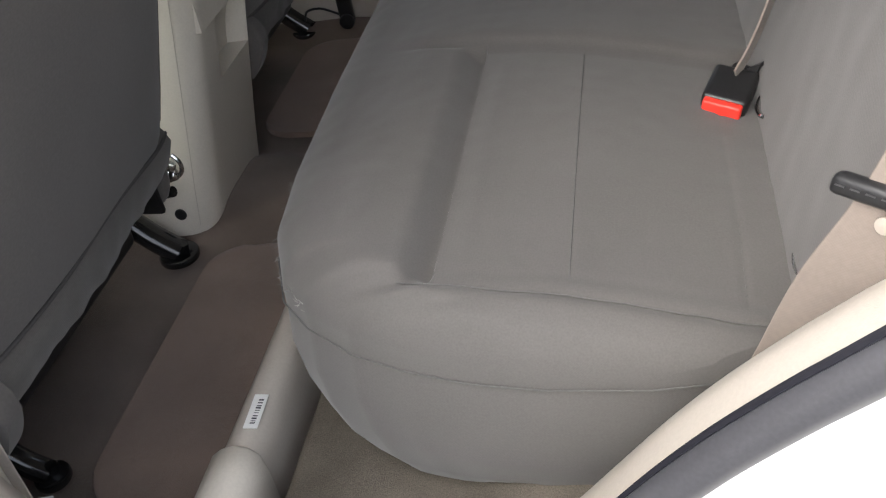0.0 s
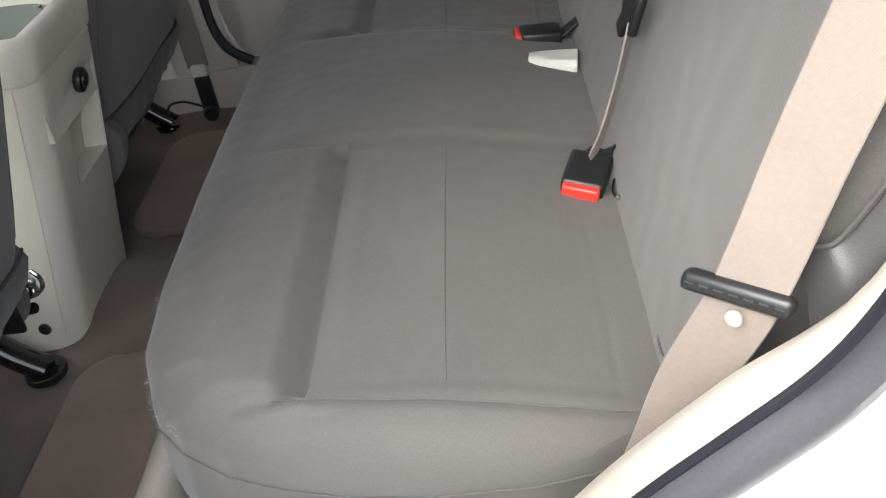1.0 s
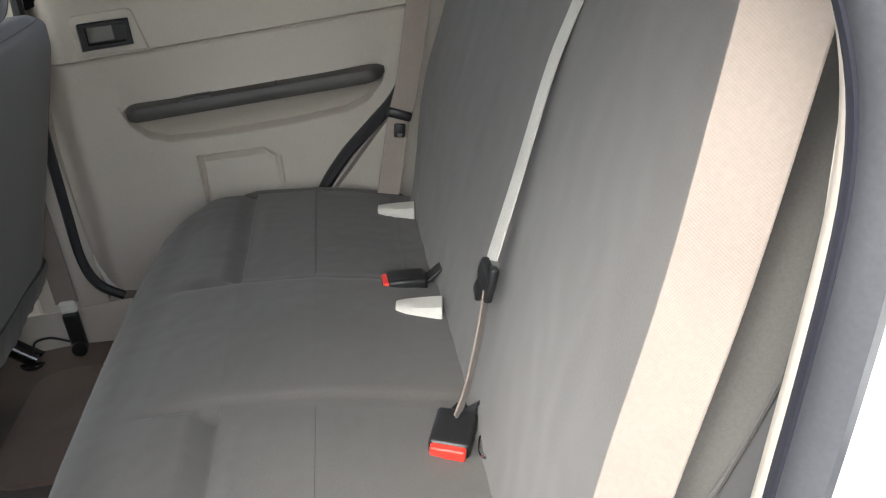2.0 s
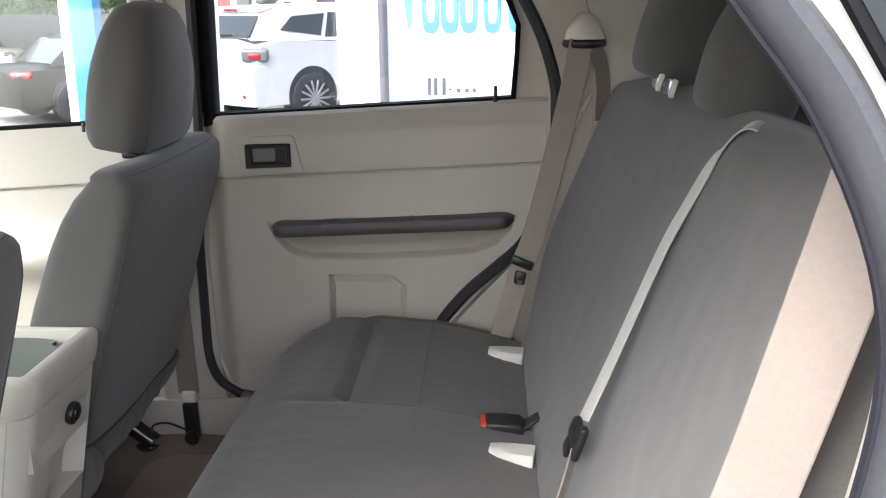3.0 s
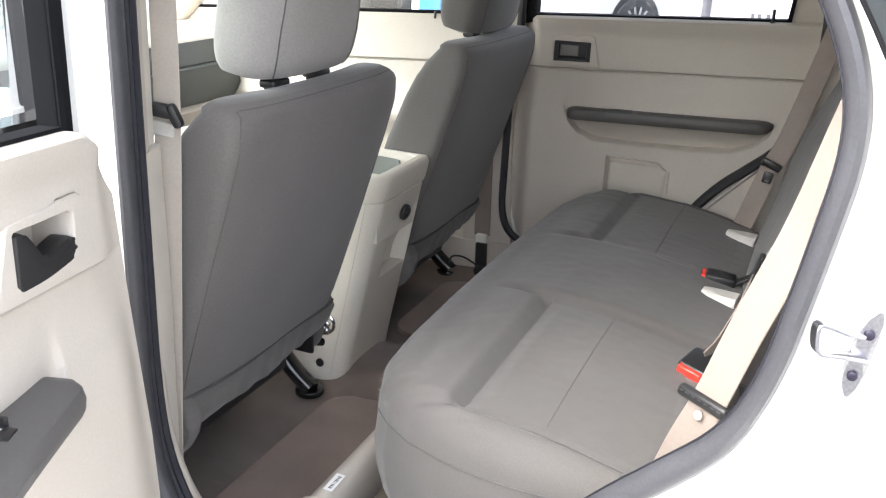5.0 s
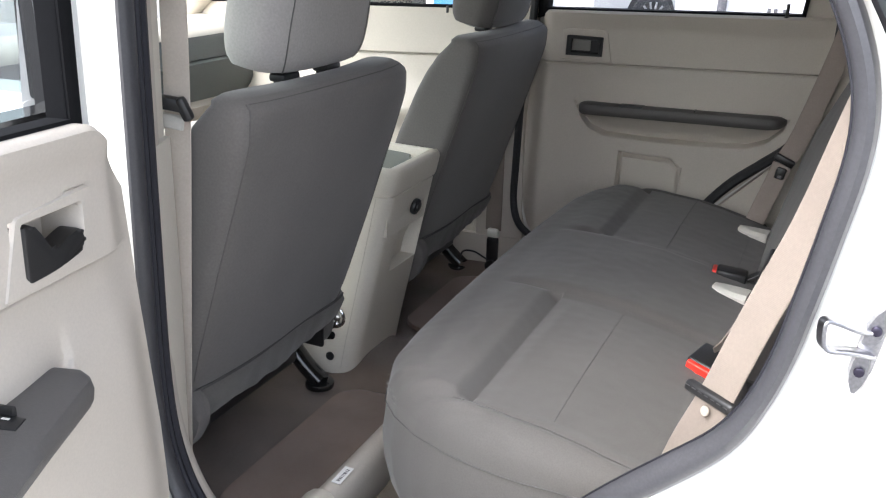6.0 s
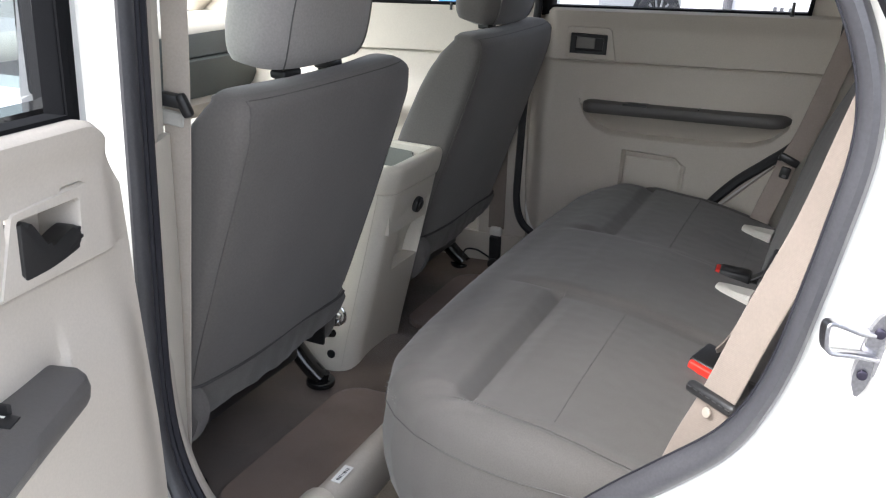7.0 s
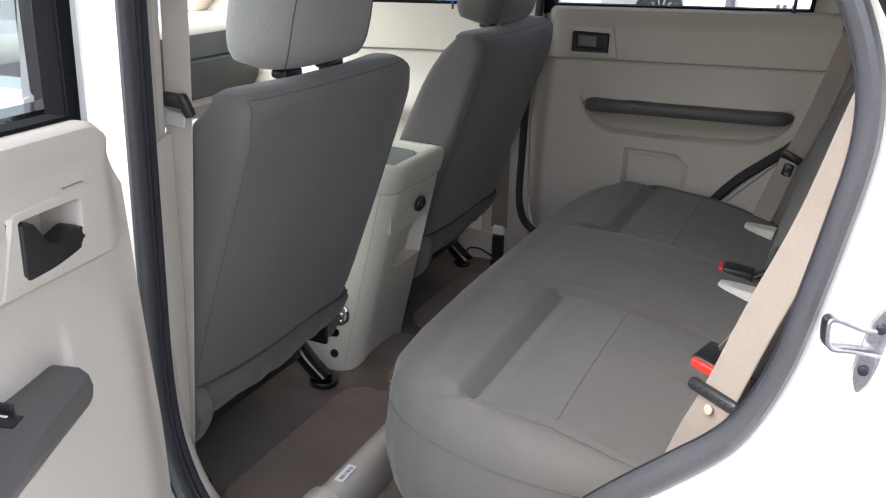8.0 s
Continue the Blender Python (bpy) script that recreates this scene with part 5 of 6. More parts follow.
part("cup_shade_liner", bm, M_CUP_SHADE, body, "notched cup well lining, its shade put into a darker grey", 50)
PK = lambda u, n, w: Vector((console_rear(w) + n, CC + u, w))
bm = disc(PK(0.03, 0.006, 0.908), (1, 0, -0.2), 0.019, 0.012, 24, 0.003)
add_disc(bm, PK(0.03, 0.013, 0.908), (1, 0, -0.2), 0.012, 0.006, 20, 0.002)
part("power_socket", bm, M_BLACK, body, "black power socket cap")
part("screw", disc((0.03, CC - 0.1205, 0.556), (0, 1, 0), 0.0105, 0.006, 16, 0.002), M_BLACK, body, "dark screw hole")
part("panel_joint", tube([(console_rear(z) - 0.031, CC - 0.1172 + 0.0004, z) for z in np.linspace(0.53, 0.961, 24)], 0.0007, 6), M_BEIGE, body, "joint between side panel and rear panel")

# ---- floor mats ----
def floor_mat(y0, y1, x0, x1, label):
    pts = []
    r = 0.07
    for cx, cy, a0 in ((x1 - r, y1 - r, 0), (x0 + r, y1 - r, 90), (x0 + r, y0 + r, 180), (x1 - r, y0 + r, 270)):
        pts += [(cx + r * math.cos(radians(a0 + a)), cy + r * math.sin(radians(a0 + a))) for a in range(0, 91, 15)]
    bm = bmesh.new()
    n = len(pts)
    c = ((x0 + x1) / 2, (y0 + y1) / 2)
    rows = []
    for s, z in ((1.0, 0.492), (1.002, 0.5), (0.99, 0.5035), (0.95, 0.502), (0.8, 0.503), (0.6, 0.503), (0.4, 0.503), (0.2, 0.503)):
        rows.append([(c[0] + (x - c[0]) * s, c[1] + (y - c[1]) * s, z + 0.003 * noise.noise(Vector((x * 9 * s, y * 9 * s, 0)))) for x, y in pts])
    add_sheet(bm, rows, close_v=True)
    bm.faces.new([v for v in bm.verts[-n:]] if False else [bm.verts.new(p) for p in rows[-1]])
    tagged(part("floor_mat", bm, M_MAT, None, "", 60), label, "floor mat", "rear floor mats")


floor_mat(-0.62, -0.085, 0.085, 0.36, "brown carpet floor mat behind the driver seat")
floor_mat(0.27, 0.70, 0.04, 0.36, "brown carpet floor mat behind the passenger seat")

# ---- beige cross bar below the front of the rear seat ----
bar = thing("seat_cross_bar", (0.34, -0.1, 0.5), "beige plastic bar along the floor under the rear seat front", "bar")
rows = []
for y in np.linspace(-0.64, 0.66, 40):
    rows.append([(0.309, y, 0.5), (0.31, y, 0.58), (0.316, y, 0.605), (0.326, y, 0.617), (0.339, y, 0.622), (0.351, y, 0.619), (0.36, y, 0.608), (0.364, y, 0.585), (0.365, y, 0.5)])
part("cover", sheet(rows, close_v=True, cap=True), M_BEIGE, bar, "long beige plastic cover", 60)
rows = []
for y, g in ((-0.72, 0.002), (-0.70, 0.006), (-0.66, 0.006), (-0.622, 0.006), (-0.618, 0.003)):
    rows.append([(0.308 - g, y, 0.5), (0.309 - g, y, 0.58), (0.315 - g, y, 0.606 + g), (0.326 - g * 0.5, y, 0.618 + g), (0.339, y, 0.623 + g), (0.352 + g * 0.5, y, 0.62 + g), (0.361 + g, y, 0.609 + g), (0.365 + g, y, 0.585), (0.366 + g, y, 0.5)])
part("end_cap", sheet(rows, close_v=True, cap=True), M_BEIGE_L, bar, "cream end cap", 60)
lab = part("sticker", box((0, 0, 0), (0.017, 0.052, 0.001), 0, m=pose(0.346, -0.565, 0.6235, 0, 2, 2)), M_STICK, bar, "small white sticker with printed bars")
bm = bmesh.new()
rnd = random.Random(2)
yy = -0.584
while yy < -0.545:
    w = rnd.choice((0.0008, 0.0016, 0.0024))
    add_box(bm, (0.3475, yy, 0.6243), (0.006, w * 0.8, 0.0005))
    yy += w + rnd.choice((0.0008, 0.0014, 0.003))
part("bar_code", bm, M_INK, lab)

# ---- buckles ----
def buckle(name, place, m, label, strap):
    b = thing(name, place, label, "buckle", "rear buckles")
    bm = bmesh.new()
    add_box(bm, (0, 0, 0), (0.062, 0.043, 0.024), 0.006, 3, m @ pose(0.028, 0, 0))
    part("housing", bm, M_BLACK, b, "black buckle housing")
    bm = bmesh.new()
    add_box(bm, (0, 0, 0), (0.012, 0.037, 0.019), 0.0035, 3, m @ pose(-0.005, 0, 0))
    btn = part("release_button", bm, M_RED, b, "red release button")
    part("button_slot", box((0, 0, 0), (0.0015, 0.024, 0.0022), 0, m=m @ pose(-0.0113, 0, 0.0065)), M_BLACK, btn)
    part("strap", ribbon(smooth_line(strap[0], 5), strap[1], 0.03, 0.002), M_BELT if strap[2] else M_BLACK, b, "short webbing strap")
    return b


ax = Vector((0.33, 0.93, 0.12)).normalized()
wd = Vector((0.93, -0.33, -0.16))
wd = (wd - ax * wd.dot(ax)).normalized()
mb = Matrix.Translation(Vector((0.876, -0.284, 0.842)) + ax * 0.011) @ Matrix((ax, wd, ax.cross(wd))).transposed().to_4x4()
mb = Matrix.Translation((0.0, -0.012, -0.006)) @ mb @ Matrix.Diagonal((1.05, 1.2, 1.2, 1.0))
buckle("seat_buckle", (0.9, -0.28, 0.86), mb, "black buckle with a red button lying on the seat", ([mb @ Vector((0.05, 0, 0)), mb @ Vector((0.07, 0.01, -0.006)), (0.945, -0.2, 0.83), (0.965, -0.195, 0.815)], (1, 0.3, 0), False))
mb2 = pose(0.842, 0.178, 0.844, 0, 4, 3) @ Matrix.Diagonal((1.05, 1.1, 1.4, 1.0))
buckle("seat_buckle", (0.88, 0.2, 0.86), mb2, "black buckle with a red button far along the seat", ([mb2 @ Vector((0.055, 0, 0)), (0.94, 0.19, 0.862), (0.965, 0.192, 0.85)], (0, 1, 0), False))

# ---- white covers of the child seat anchors ----
def anchor_cover(x, y, z, turn, label):
    """A tapered white plastic wedge."""
    rows = []
    m = pose(x, y, z, 0, 2, turn) @ Matrix.Scale(1.32, 4)
    for u, hw, h in ((0.0, 0.01, 0.0055), (0.002, 0.013, 0.0075), (0.012, 0.0172, 0.0112), (0.03, 0.0202, 0.0152), (0.05, 0.0215, 0.0165), (0.0535, 0.0215, 0.017), (0.055, 0.0205, 0.0165)):
        rows.append([m @ Vector((u, sy * hw, 0.0225 - h * 1.25 * (1 - sz))) for sy, sz in ((-1, -0.7), (-0.7, -1), (0.7, -1), (1, -0.7), (1, 0.7), (0.7, 1), (-0.7, 1), (-1, 0.7))])
    c = thing("anchor_cover", (x + 0.03, y, z), label, "anchor cover", "white anchor covers")
    part("shell", sheet(rows, close_v=True, cap=True), M_WHITE_P, c, "white plastic wedge")
    part("wire_anchor", tube(smooth_line([m @ Vector((0.062, 0.01, 0.004)), m @ Vector((0.085, 0.012, 0.0)), m @ Vector((0.09, -0.006, 0.0)), m @ Vector((0.07, -0.012, 0.0))], 4), 0.003, 8), M_CHROME, c)


anchor_cover(0.846, 0.088, 0.824, -8, "white plastic anchor cover beside the far buckle")
anchor_cover(0.844, 0.53, 0.82, -6, "white plastic anchor cover near the far door")
for y0 in (-0.3, -0.575):
    ob = part("wire_anchor", tube(smooth_line([(0.965, y0 + 0.04, 0.85), (0.935, y0 + 0.04, 0.84), (0.922, y0 + 0.03, 0.836), (0.918, y0, 0.835), (0.93, y0 - 0.012, 0.838), (0.965, y0 - 0.014, 0.848)], 5), 0.003 if y0 > -0.4 else 0.002, 8), M_CHROME)
    tagged(ob, "bright wire anchor between cushion and backrest", "wire anchor", "wire anchors")

# ---- belts ----
SIDE = Vector((0.056, -0.043, 0.0)).normalized()
belt = thing("seat_belt", (0.92, -0.71, 0.9), "beige seat belt across the door opening with black slider", "seat belt", "seat belts")
path = smooth_line([(0.868, -0.69, 0.76), (0.889, -0.695, 0.83), (0.912, -0.705, 0.92), (0.942, -0.727, 1.015), (0.974, -0.733, 1.13), (1.011, -0.737, 1.25), (1.038, -0.747, 1.37), (1.064, -0.75, 1.48), (1.085, -0.745, 1.56)], 8)
part("webbing", ribbon(path, SIDE, 0.0485, 0.0012), M_BELT, belt, "beige woven webbing")
ms = Matrix.Translation((0.937, -0.7255, 1.0185)) @ Matrix((SIDE, SIDE.cross(Vector((0.22, 0.03, 0.97))).normalized(), Vector((0.22, 0.03, 0.97)).normalized())).transposed().to_4x4()
sl = part("slider", box((0, 0, 0), (0.078, 0.014, 0.0165), 0.006, 3, ms), M_BLACK, belt, "black plastic belt slider")
bm = bmesh.new()
for k in range(7):
    for s in (-1, 1):
        add_box(bm, (0, 0, 0), (0.0065, 0.0008, 0.0012), 0, m=ms @ pose(-0.031 + k * 0.0103, s * 0.0073, 0.001))
part("slider_mark", bm, M_STEEL, sl, "pale dashes moulded on the slider")
bm = disc(ms @ Vector((0.004, 0.003, -0.0185)), ms.to_3x3() @ Vector((0, 1, 0)), 0.0063, 0.0034, 20, 0.0012)
part("stop_button", bm, M_BUTTON, belt, "cream belt stop button")

# middle belt: from the roof side over the backrest down to the buckle
mid = thing("middle_belt", (0.95, -0.2, 0.9), "pale grey middle seat belt over the backrest, clipped in", "seat belt", "seat belts")
path = smooth_line([(1.186, -0.145, 1.36), (1.179, -0.146, 1.388), (1.17, -0.145, 1.401), (1.158, -0.138, 1.401), (1.145, -0.126, 1.387), (1.127, -0.109, 1.355), (1.098, -0.099, 1.293), (1.068, -0.107, 1.235), (1.008, -0.15, 1.112), (0.966, -0.185, 1.033)], 8)
part("webbing", ribbon(path, [Vector((0.1, 1, 0.25)).lerp(Vector((0.55, 0.8, 0.15)), smoothstep(1.33, 1.4, p.z)) for p in path], 0.036, 0.0012), M_BELT_G, mid, "pale woven webbing")
mc = Matrix.Translation((0.957, -0.192, 1.016)) @ Euler((0.35, 0.25, 0.1)).to_matrix().to_4x4()
bm = bmesh.new()
add_box(bm, (0, 0, 0), (0.012, 0.045, 0.03), 0.005, 3, mc)
add_box(bm, (0, 0, 0), (0.009, 0.024, 0.035), 0.004, 3, mc @ pose(0, 0.008, -0.026, 12))
add_box(bm, (0, 0, 0), (0.011, 0.014, 0.05), 0.004, 3, mc @ pose(0.0, -0.02, 0.005, -10))
part("tongue", bm, M_BLACK, mid, "black belt tongue")
path = smooth_line([(0.955, -0.2, 1.003), (0.94, -0.21, 0.95), (0.923, -0.222, 0.902), (0.908, -0.235, 0.872), (0.896, -0.25, 0.858)], 6)
part("lower_webbing", ribbon(path, (0.5, 0.9, -0.35), 0.021, 0.0014), M_BELT, mid, "beige lower strap")
part("latch_plate", box((0, 0, 0), (0.026, 0.027, 0.004), 0.0015, 2, mb @ pose(0.056, 0.0, 0.017, 0, -18, 0)), M_BELT_G, mid, "bright steel latch plate")

# far belt with its pillar guide
fb = thing("seat_belt", (0.95, 0.67, 0.87), "beige seat belt on the far rear pillar, with a black tongue", "seat belt", "seat belts")
path = smooth_line([(1.035, 0.69, 1.47), (1.02, 0.692, 1.38), (0.98, 0.69, 1.2), (0.944, 0.68, 1.06), (0.92, 0.66, 1.0)], 8)
part("webbing", ribbon(path, (1, 0.12, -0.15), 0.05, 0.0012), M_BELT_F, fb, "beige woven webbing")
# same belt running back; the darker webbing colour stands in for shade
path = smooth_line([(1.062, 0.702, 1.458), (1.078, 0.706, 1.42), (1.086, 0.71, 1.37), (1.085, 0.712, 1.3)], 6)
part("return_webbing", ribbon(path, (1, 0.3, 0.1), 0.032, 0.0012), M_BELT, fb, "strand behind, its shade put into a darker webbing")
bm = bmesh.new()
add_box(bm, (0, 0, 0), (0.052, 0.014, 0.02), 0.005, 2, pose(0.917, 0.652, 1.0, 0, 22, 0))
add_box(bm, (0, 0, 0), (0.024, 0.008, 0.03), 0.004, 2, pose(0.913, 0.645, 0.968, 0, 10, 0))
part("tongue", bm, M_BLACK, fb, "black belt tongue")
part("tongue_slot", box((0, 0, 0), (0.01, 0.002, 0.007), 0, m=pose(0.912, 0.64, 0.96, 0, 10, 0)), M_STEEL, fb)
path = smooth_line([(0.914, 0.655, 0.99), (0.904, 0.65, 0.95), (0.887, 0.645, 0.89), (0.872, 0.64, 0.835)], 6)
part("lower_webbing", ribbon(path, (1, 0.1, -0.2), 0.048, 0.0012), M_BELT_F, fb)
guide = thing("belt_guide", (1.04, 0.69, 1.48), "pale domed belt guide on the far rear pillar", "belt guide")
bm = bmesh.new()
rows = []
for z, r, d in ((1.468, 0.047, 0.03), (1.475, 0.046, 0.032), (1.49, 0.043, 0.03), (1.51, 0.034, 0.026), (1.528, 0.022, 0.018), (1.536, 0.01, 0.008)):
    r *= 0.9
    z = 1.468 + (z - 1.468) * 0.84
    rows.append([(1.043 + r * math.cos(a), 0.712 - d * max(0.0, math.sin(a)) + (0.008 if math.sin(a) < 0 else 0), z) for a in (2 * math.pi * j / 24 for j in range(24))])
add_sheet(bm, rows, close_v=True, cap=True)
part("cover", bm, M_BEIGE_L, guide, "pale plastic dome")
bm = bmesh.new()
add_sheet(bm, [[(1.043 + 0.0455 * math.cos(a) * k, 0.714 - 0.036 * max(0.0, math.sin(a)) * k, z) for a in (math.pi * j / 16 for j in range(17))] for k, z in ((0.6, 1.452), (0.93, 1.4545), (1.0, 1.459), (1.0, 1.466), (0.93, 1.471), (0.6, 1.473))])
part("slot", bm, M_BLACK, guide, "black slot lip", 60)

# driver belt on the near pillar
nb = thing("seat_belt", (0.15, -0.66, 0.6), "beige front seat belt running down the near door pillar", "seat belt", "seat belts")
path = smooth_line([(0.157, -0.712, 1.68), (0.157, -0.712, 1.45), (0.154, -0.712, 1.25), (0.14, -0.712, 1.0), (0.126, -0.712, 0.75), (0.12, -0.712, 0.6)], 6)
part("webbing", ribbon(path, (1, 0.25, 0), 0.04, 0.0012), M_BELT_L, nb, "beige woven webbing")
bm = bmesh.new()
add_box(bm, (0, 0, 0), (0.06, 0.02, 0.02), 0.006, 2, pose(0.145, -0.726, 1.276, 0, 8, 20))
add_box(bm, (0, 0, 0), (0.016, 0.018, 0.036), 0.006, 2, pose(0.172, -0.718, 1.268, 0, -25, 20))
part("tongue", bm, M_BLACK, nb, "black belt tongue")
part("tongue_plate", box((0, 0, 0), (0.038, 0.004, 0.022), 0.002, 1, pose(0.147, -0.7165, 1.247, 0, 8, 14)), M_BELT_G, nb, "pale metal tongue plate")
part("label", box((0, 0, 0), (0.03, 0.0015, 0.012), 0.0005, 1, pose(0.149, -0.708, 0.634, 0, 0, 14)), M_STICK, nb, "small white label at the belt's foot")
# passenger belt with its floor anchor on the far pillar
pb = thing("seat_belt", (0.125, 0.74, 0.5), "beige front belt on the far pillar, black floor anchor", "seat belt", "seat belts")
path = smooth_line([(0.11, 0.742, 1.62), (0.112, 0.742, 1.3), (0.115, 0.742, 1.0), (0.12, 0.742, 0.75), (0.123, 0.74, 0.645)], 6)
part("webbing", ribbon(path, (1, 0, 0), 0.05, 0.0012), M_BELT, pb, "beige woven webbing")
part("anchor_sleeve", box((0, 0, 0), (0.038, 0.02, 0.03), 0.008, 3, pose(0.124, 0.737, 0.636)), M_WHITE_P, pb, "cream anchor sleeve")
bm = bmesh.new()
add_box(bm, (0, 0, 0), (0.036, 0.022, 0.1), 0.008, 3, pose(0.126, 0.735, 0.575, 4, 0, 0))
add_disc(bm, (0.128, 0.722, 0.535), (0, 1, 0.1), 0.018, 0.016, 18, 0.004)
part("anchor_boot", bm, M_BLACK, pb, "black anchor boot")
bm = tube(smooth_line([(0.11, 0.745, 1.55), (0.085, 0.742, 1.57), (0.08, 0.74, 1.6), (0.1, 0.74, 1.62), (0.13, 0.742, 1.6), (0.135, 0.742, 1.54)], 5), 0.008, 8)
part("belt_loop", bm, M_BEIGE, pb)
cable = part("cable", tube(smooth_line([(0.02, 0.735, 0.53), (0.03, 0.735, 0.56), (0.06, 0.745, 0.562), (0.09, 0.748, 0.55), (0.12, 0.75, 0.535)], 5), 0.003, 6), M_BLACK)
tagged(cable, "thin black cable beside the far seat bracket", "cable")

# ---- parked cars and street furniture outside ----
def outside_car(name, m, paint, label, length, height, kind="suv", rim=0.24, tail=None, tail_z=0.82):
    """A parked car: nose at -x, on the ground, in its own frame; m is its pose."""
    c = thing(name, m.translation, label, "car", "parked cars")
    L, W, kk = length, 0.9, m.to_scale().x
    at = lambda x, y, z: m @ Vector((x, y, z))
    if kind == "suv":
        belt, roof = 0.98, height
        low = [(-0.5, 0.28), (-0.5, 0.62), (-0.46, 0.78), (-0.40, 0.9), (-0.27, 1.0), (-0.24, 1.04), (0.0, 1.08), (0.42, 1.14), (0.47, 1.1), (0.5, 0.7), (0.5, 0.3)]
        top = [(-0.25, 1.02), (-0.12, 1.4), (-0.05, roof - 0.04), (0.1, roof), (0.34, roof - 0.03), (0.43, roof - 0.14), (0.48, 1.1)]
    else:
        belt, roof = 0.92, height
        low = [(-0.5, 0.25), (-0.5, 0.55), (-0.46, 0.7), (-0.36, 0.8), (-0.22, 0.88), (0.3, 0.94), (0.46, 0.94), (0.5, 0.85), (0.5, 0.3)]
        top = [(-0.23, 0.86), (-0.1, roof - 0.08), (0.0, roof), (0.16, roof), (0.26, roof - 0.1), (0.36, 0.93)]
    bm = bmesh.new()
    rows = []
    for y, s, zs in ((-W, 0.955, 0.0), (-W * 0.985, 0.985, 0.0), (-W * 0.9, 1.0, 0.0), (-W * 0.5, 1.015, 0.02), (0, 1.02, 0.025), (W * 0.5, 1.015, 0.02), (W * 0.9, 1.0, 0.0), (W * 0.985, 0.985, 0.0), (W, 0.955, 0.0)):
        rows.append([at(x * L * s, y, z + (zs if z > 0.6 else 0) - (0.05 if abs(y) > 0.88 * W and z > 0.75 else 0)) for x, z in low])
    add_sheet(bm, rows, close_v=True, cap=True)
    part("body", bm, paint, c, "", 30)
    bm = bmesh.new()
    rows = []
    for y, k in ((-1, 0.0), (-0.93, 0.02), (-0.5, 0.03), (0.5, 0.03), (0.93, 0.02), (1, 0.0)):
        rows.append([at(x * L, y * W * interp(z, [0.9, roof], [0.95, 0.72]), z + k) for x, z in top])
    add_sheet(bm, rows, close_v=True, cap=True)
    cabin = part("cabin", bm, paint, c, "", 30)
    zb, zt = (1.12, roof - 0.12) if kind == "suv" else (0.96, roof - 0.1)
    def side(z):
        return W * interp(z, [0.9, roof], [0.95, 0.72]) + 0.006
    cut = [(-0.185, zb), (-0.1, zt), (0.04, zt + 0.02), (0.04, zb)], [(0.055, zb), (0.055, zt + 0.02), (0.2, zt + 0.02), (0.23, zb)], [(0.245, zb + 0.02), (0.215, zt + 0.01), (0.33, zt - 0.02), (0.38, zb + 0.1)]
    for sy in (-1, 1):
        for poly in cut[: 3 if kind == "suv" else 2]:
            part("side_window", prism([(u * L, w) for u, w in poly], lambda u, n, w: at(u, sy * (side(w) + n), w), -0.02, 0.004), M_CLOSED, cabin)
    wx = [(x * L, z) for x, z in top[:3]]
    bm = sheet([[at(wx[0][0] - 0.0, y * W * 0.88, wx[0][1] + 0.05) + (m.to_3x3() @ Vector((-0.02, 0, 0.01))), at(wx[1][0] - 0.02, y * W * 0.75, wx[1][1] + 0.015)] for y in (-1, -0.5, 0, 0.5, 1)])
    part("windscreen", bm, M_CLOSED, cabin)
    rx = [(x * L, z) for x, z in top[-2:]]
    bm = sheet([[at(rx[1][0] + 0.02, y * W * 0.85, rx[1][1] + 0.05), at(rx[0][0] + 0.02, y * W * 0.74, rx[0][1] + 0.01)] for y in (-1, 0, 1)])
    part("rear_window", bm, M_CLOSED, cabin)
    for sx in (-0.31, 0.3):
        for sy in (-1, 1):
            arch = part("wheel_arch", disc(at(sx * L, sy * 0.83, 0.38), m.to_3x3() @ Vector((0, 1, 0)), 0.385 * kk, 0.165 * kk, 30), M_RUBBER, c)
            w = part("wheel", disc(at(sx * L, sy * 0.84, 0.345), m.to_3x3() @ Vector((0, 1, 0)), 0.345 * kk, 0.2 * kk, 30, 0.04 * kk), M_RUBBER, c)
            bm = disc(at(sx * L, sy * 0.935, 0.345), m.to_3x3() @ Vector((0, 1, 0)), rim * kk, 0.02 * kk, 30)
            part("rim", bm, M_BLACK, w)
            bm = bmesh.new()
            for k in range(14):
                a = 2 * math.pi * k / 14
                add_box(bm, (0, 0, 0), (rim, 0.012, 0.03), 0.004, 1, m @ pose(sx * L, sy * 0.95, 0.345) @ Matrix.Rotation(a, 4, "Y") @ pose(rim / 2, 0, 0))
            add_disc(bm, at(sx * L, sy * 0.952, 0.345), m.to_3x3() @ Vector((0, 1, 0)), 0.05 * kk, 0.02 * kk, 16)
            part("spokes", bm, M_BLACK if paint is M_BLACKCAR else M_ALLOY, w)
    for sy in (-1, 1):
        hz = 0.76 if kind == "suv" else 0.66
        part("headlight", box((0, 0, 0), (0.3, 0.2, 0.13), 0.04, 3, m @ pose(-0.455 * L, sy * 0.79, hz, 0, -14, sy * 16)), M_LENS, c, "clear headlight")
        span, tall = (0.34, 0.17) if kind == "suv" else (0.34, 0.12)
        lamp = part("tail_light", box((0, 0, 0), (0.12, span, tall), 0.045, 4, m @ pose(0.4765 * L, sy * 0.832, tail_z, 0, 6, sy * 48)), tail or M_TAIL, c, "tail light")
        if tail:
            part("red_lens", box((0, 0, 0), (0.125, span * 0.5, tall * 0.55), 0.03, 3, m @ pose(0.4775 * L, sy * 0.835, tail_z - 0.01, 0, 6, sy * 48)), M_TAIL, lamp, "red part of the lamp")
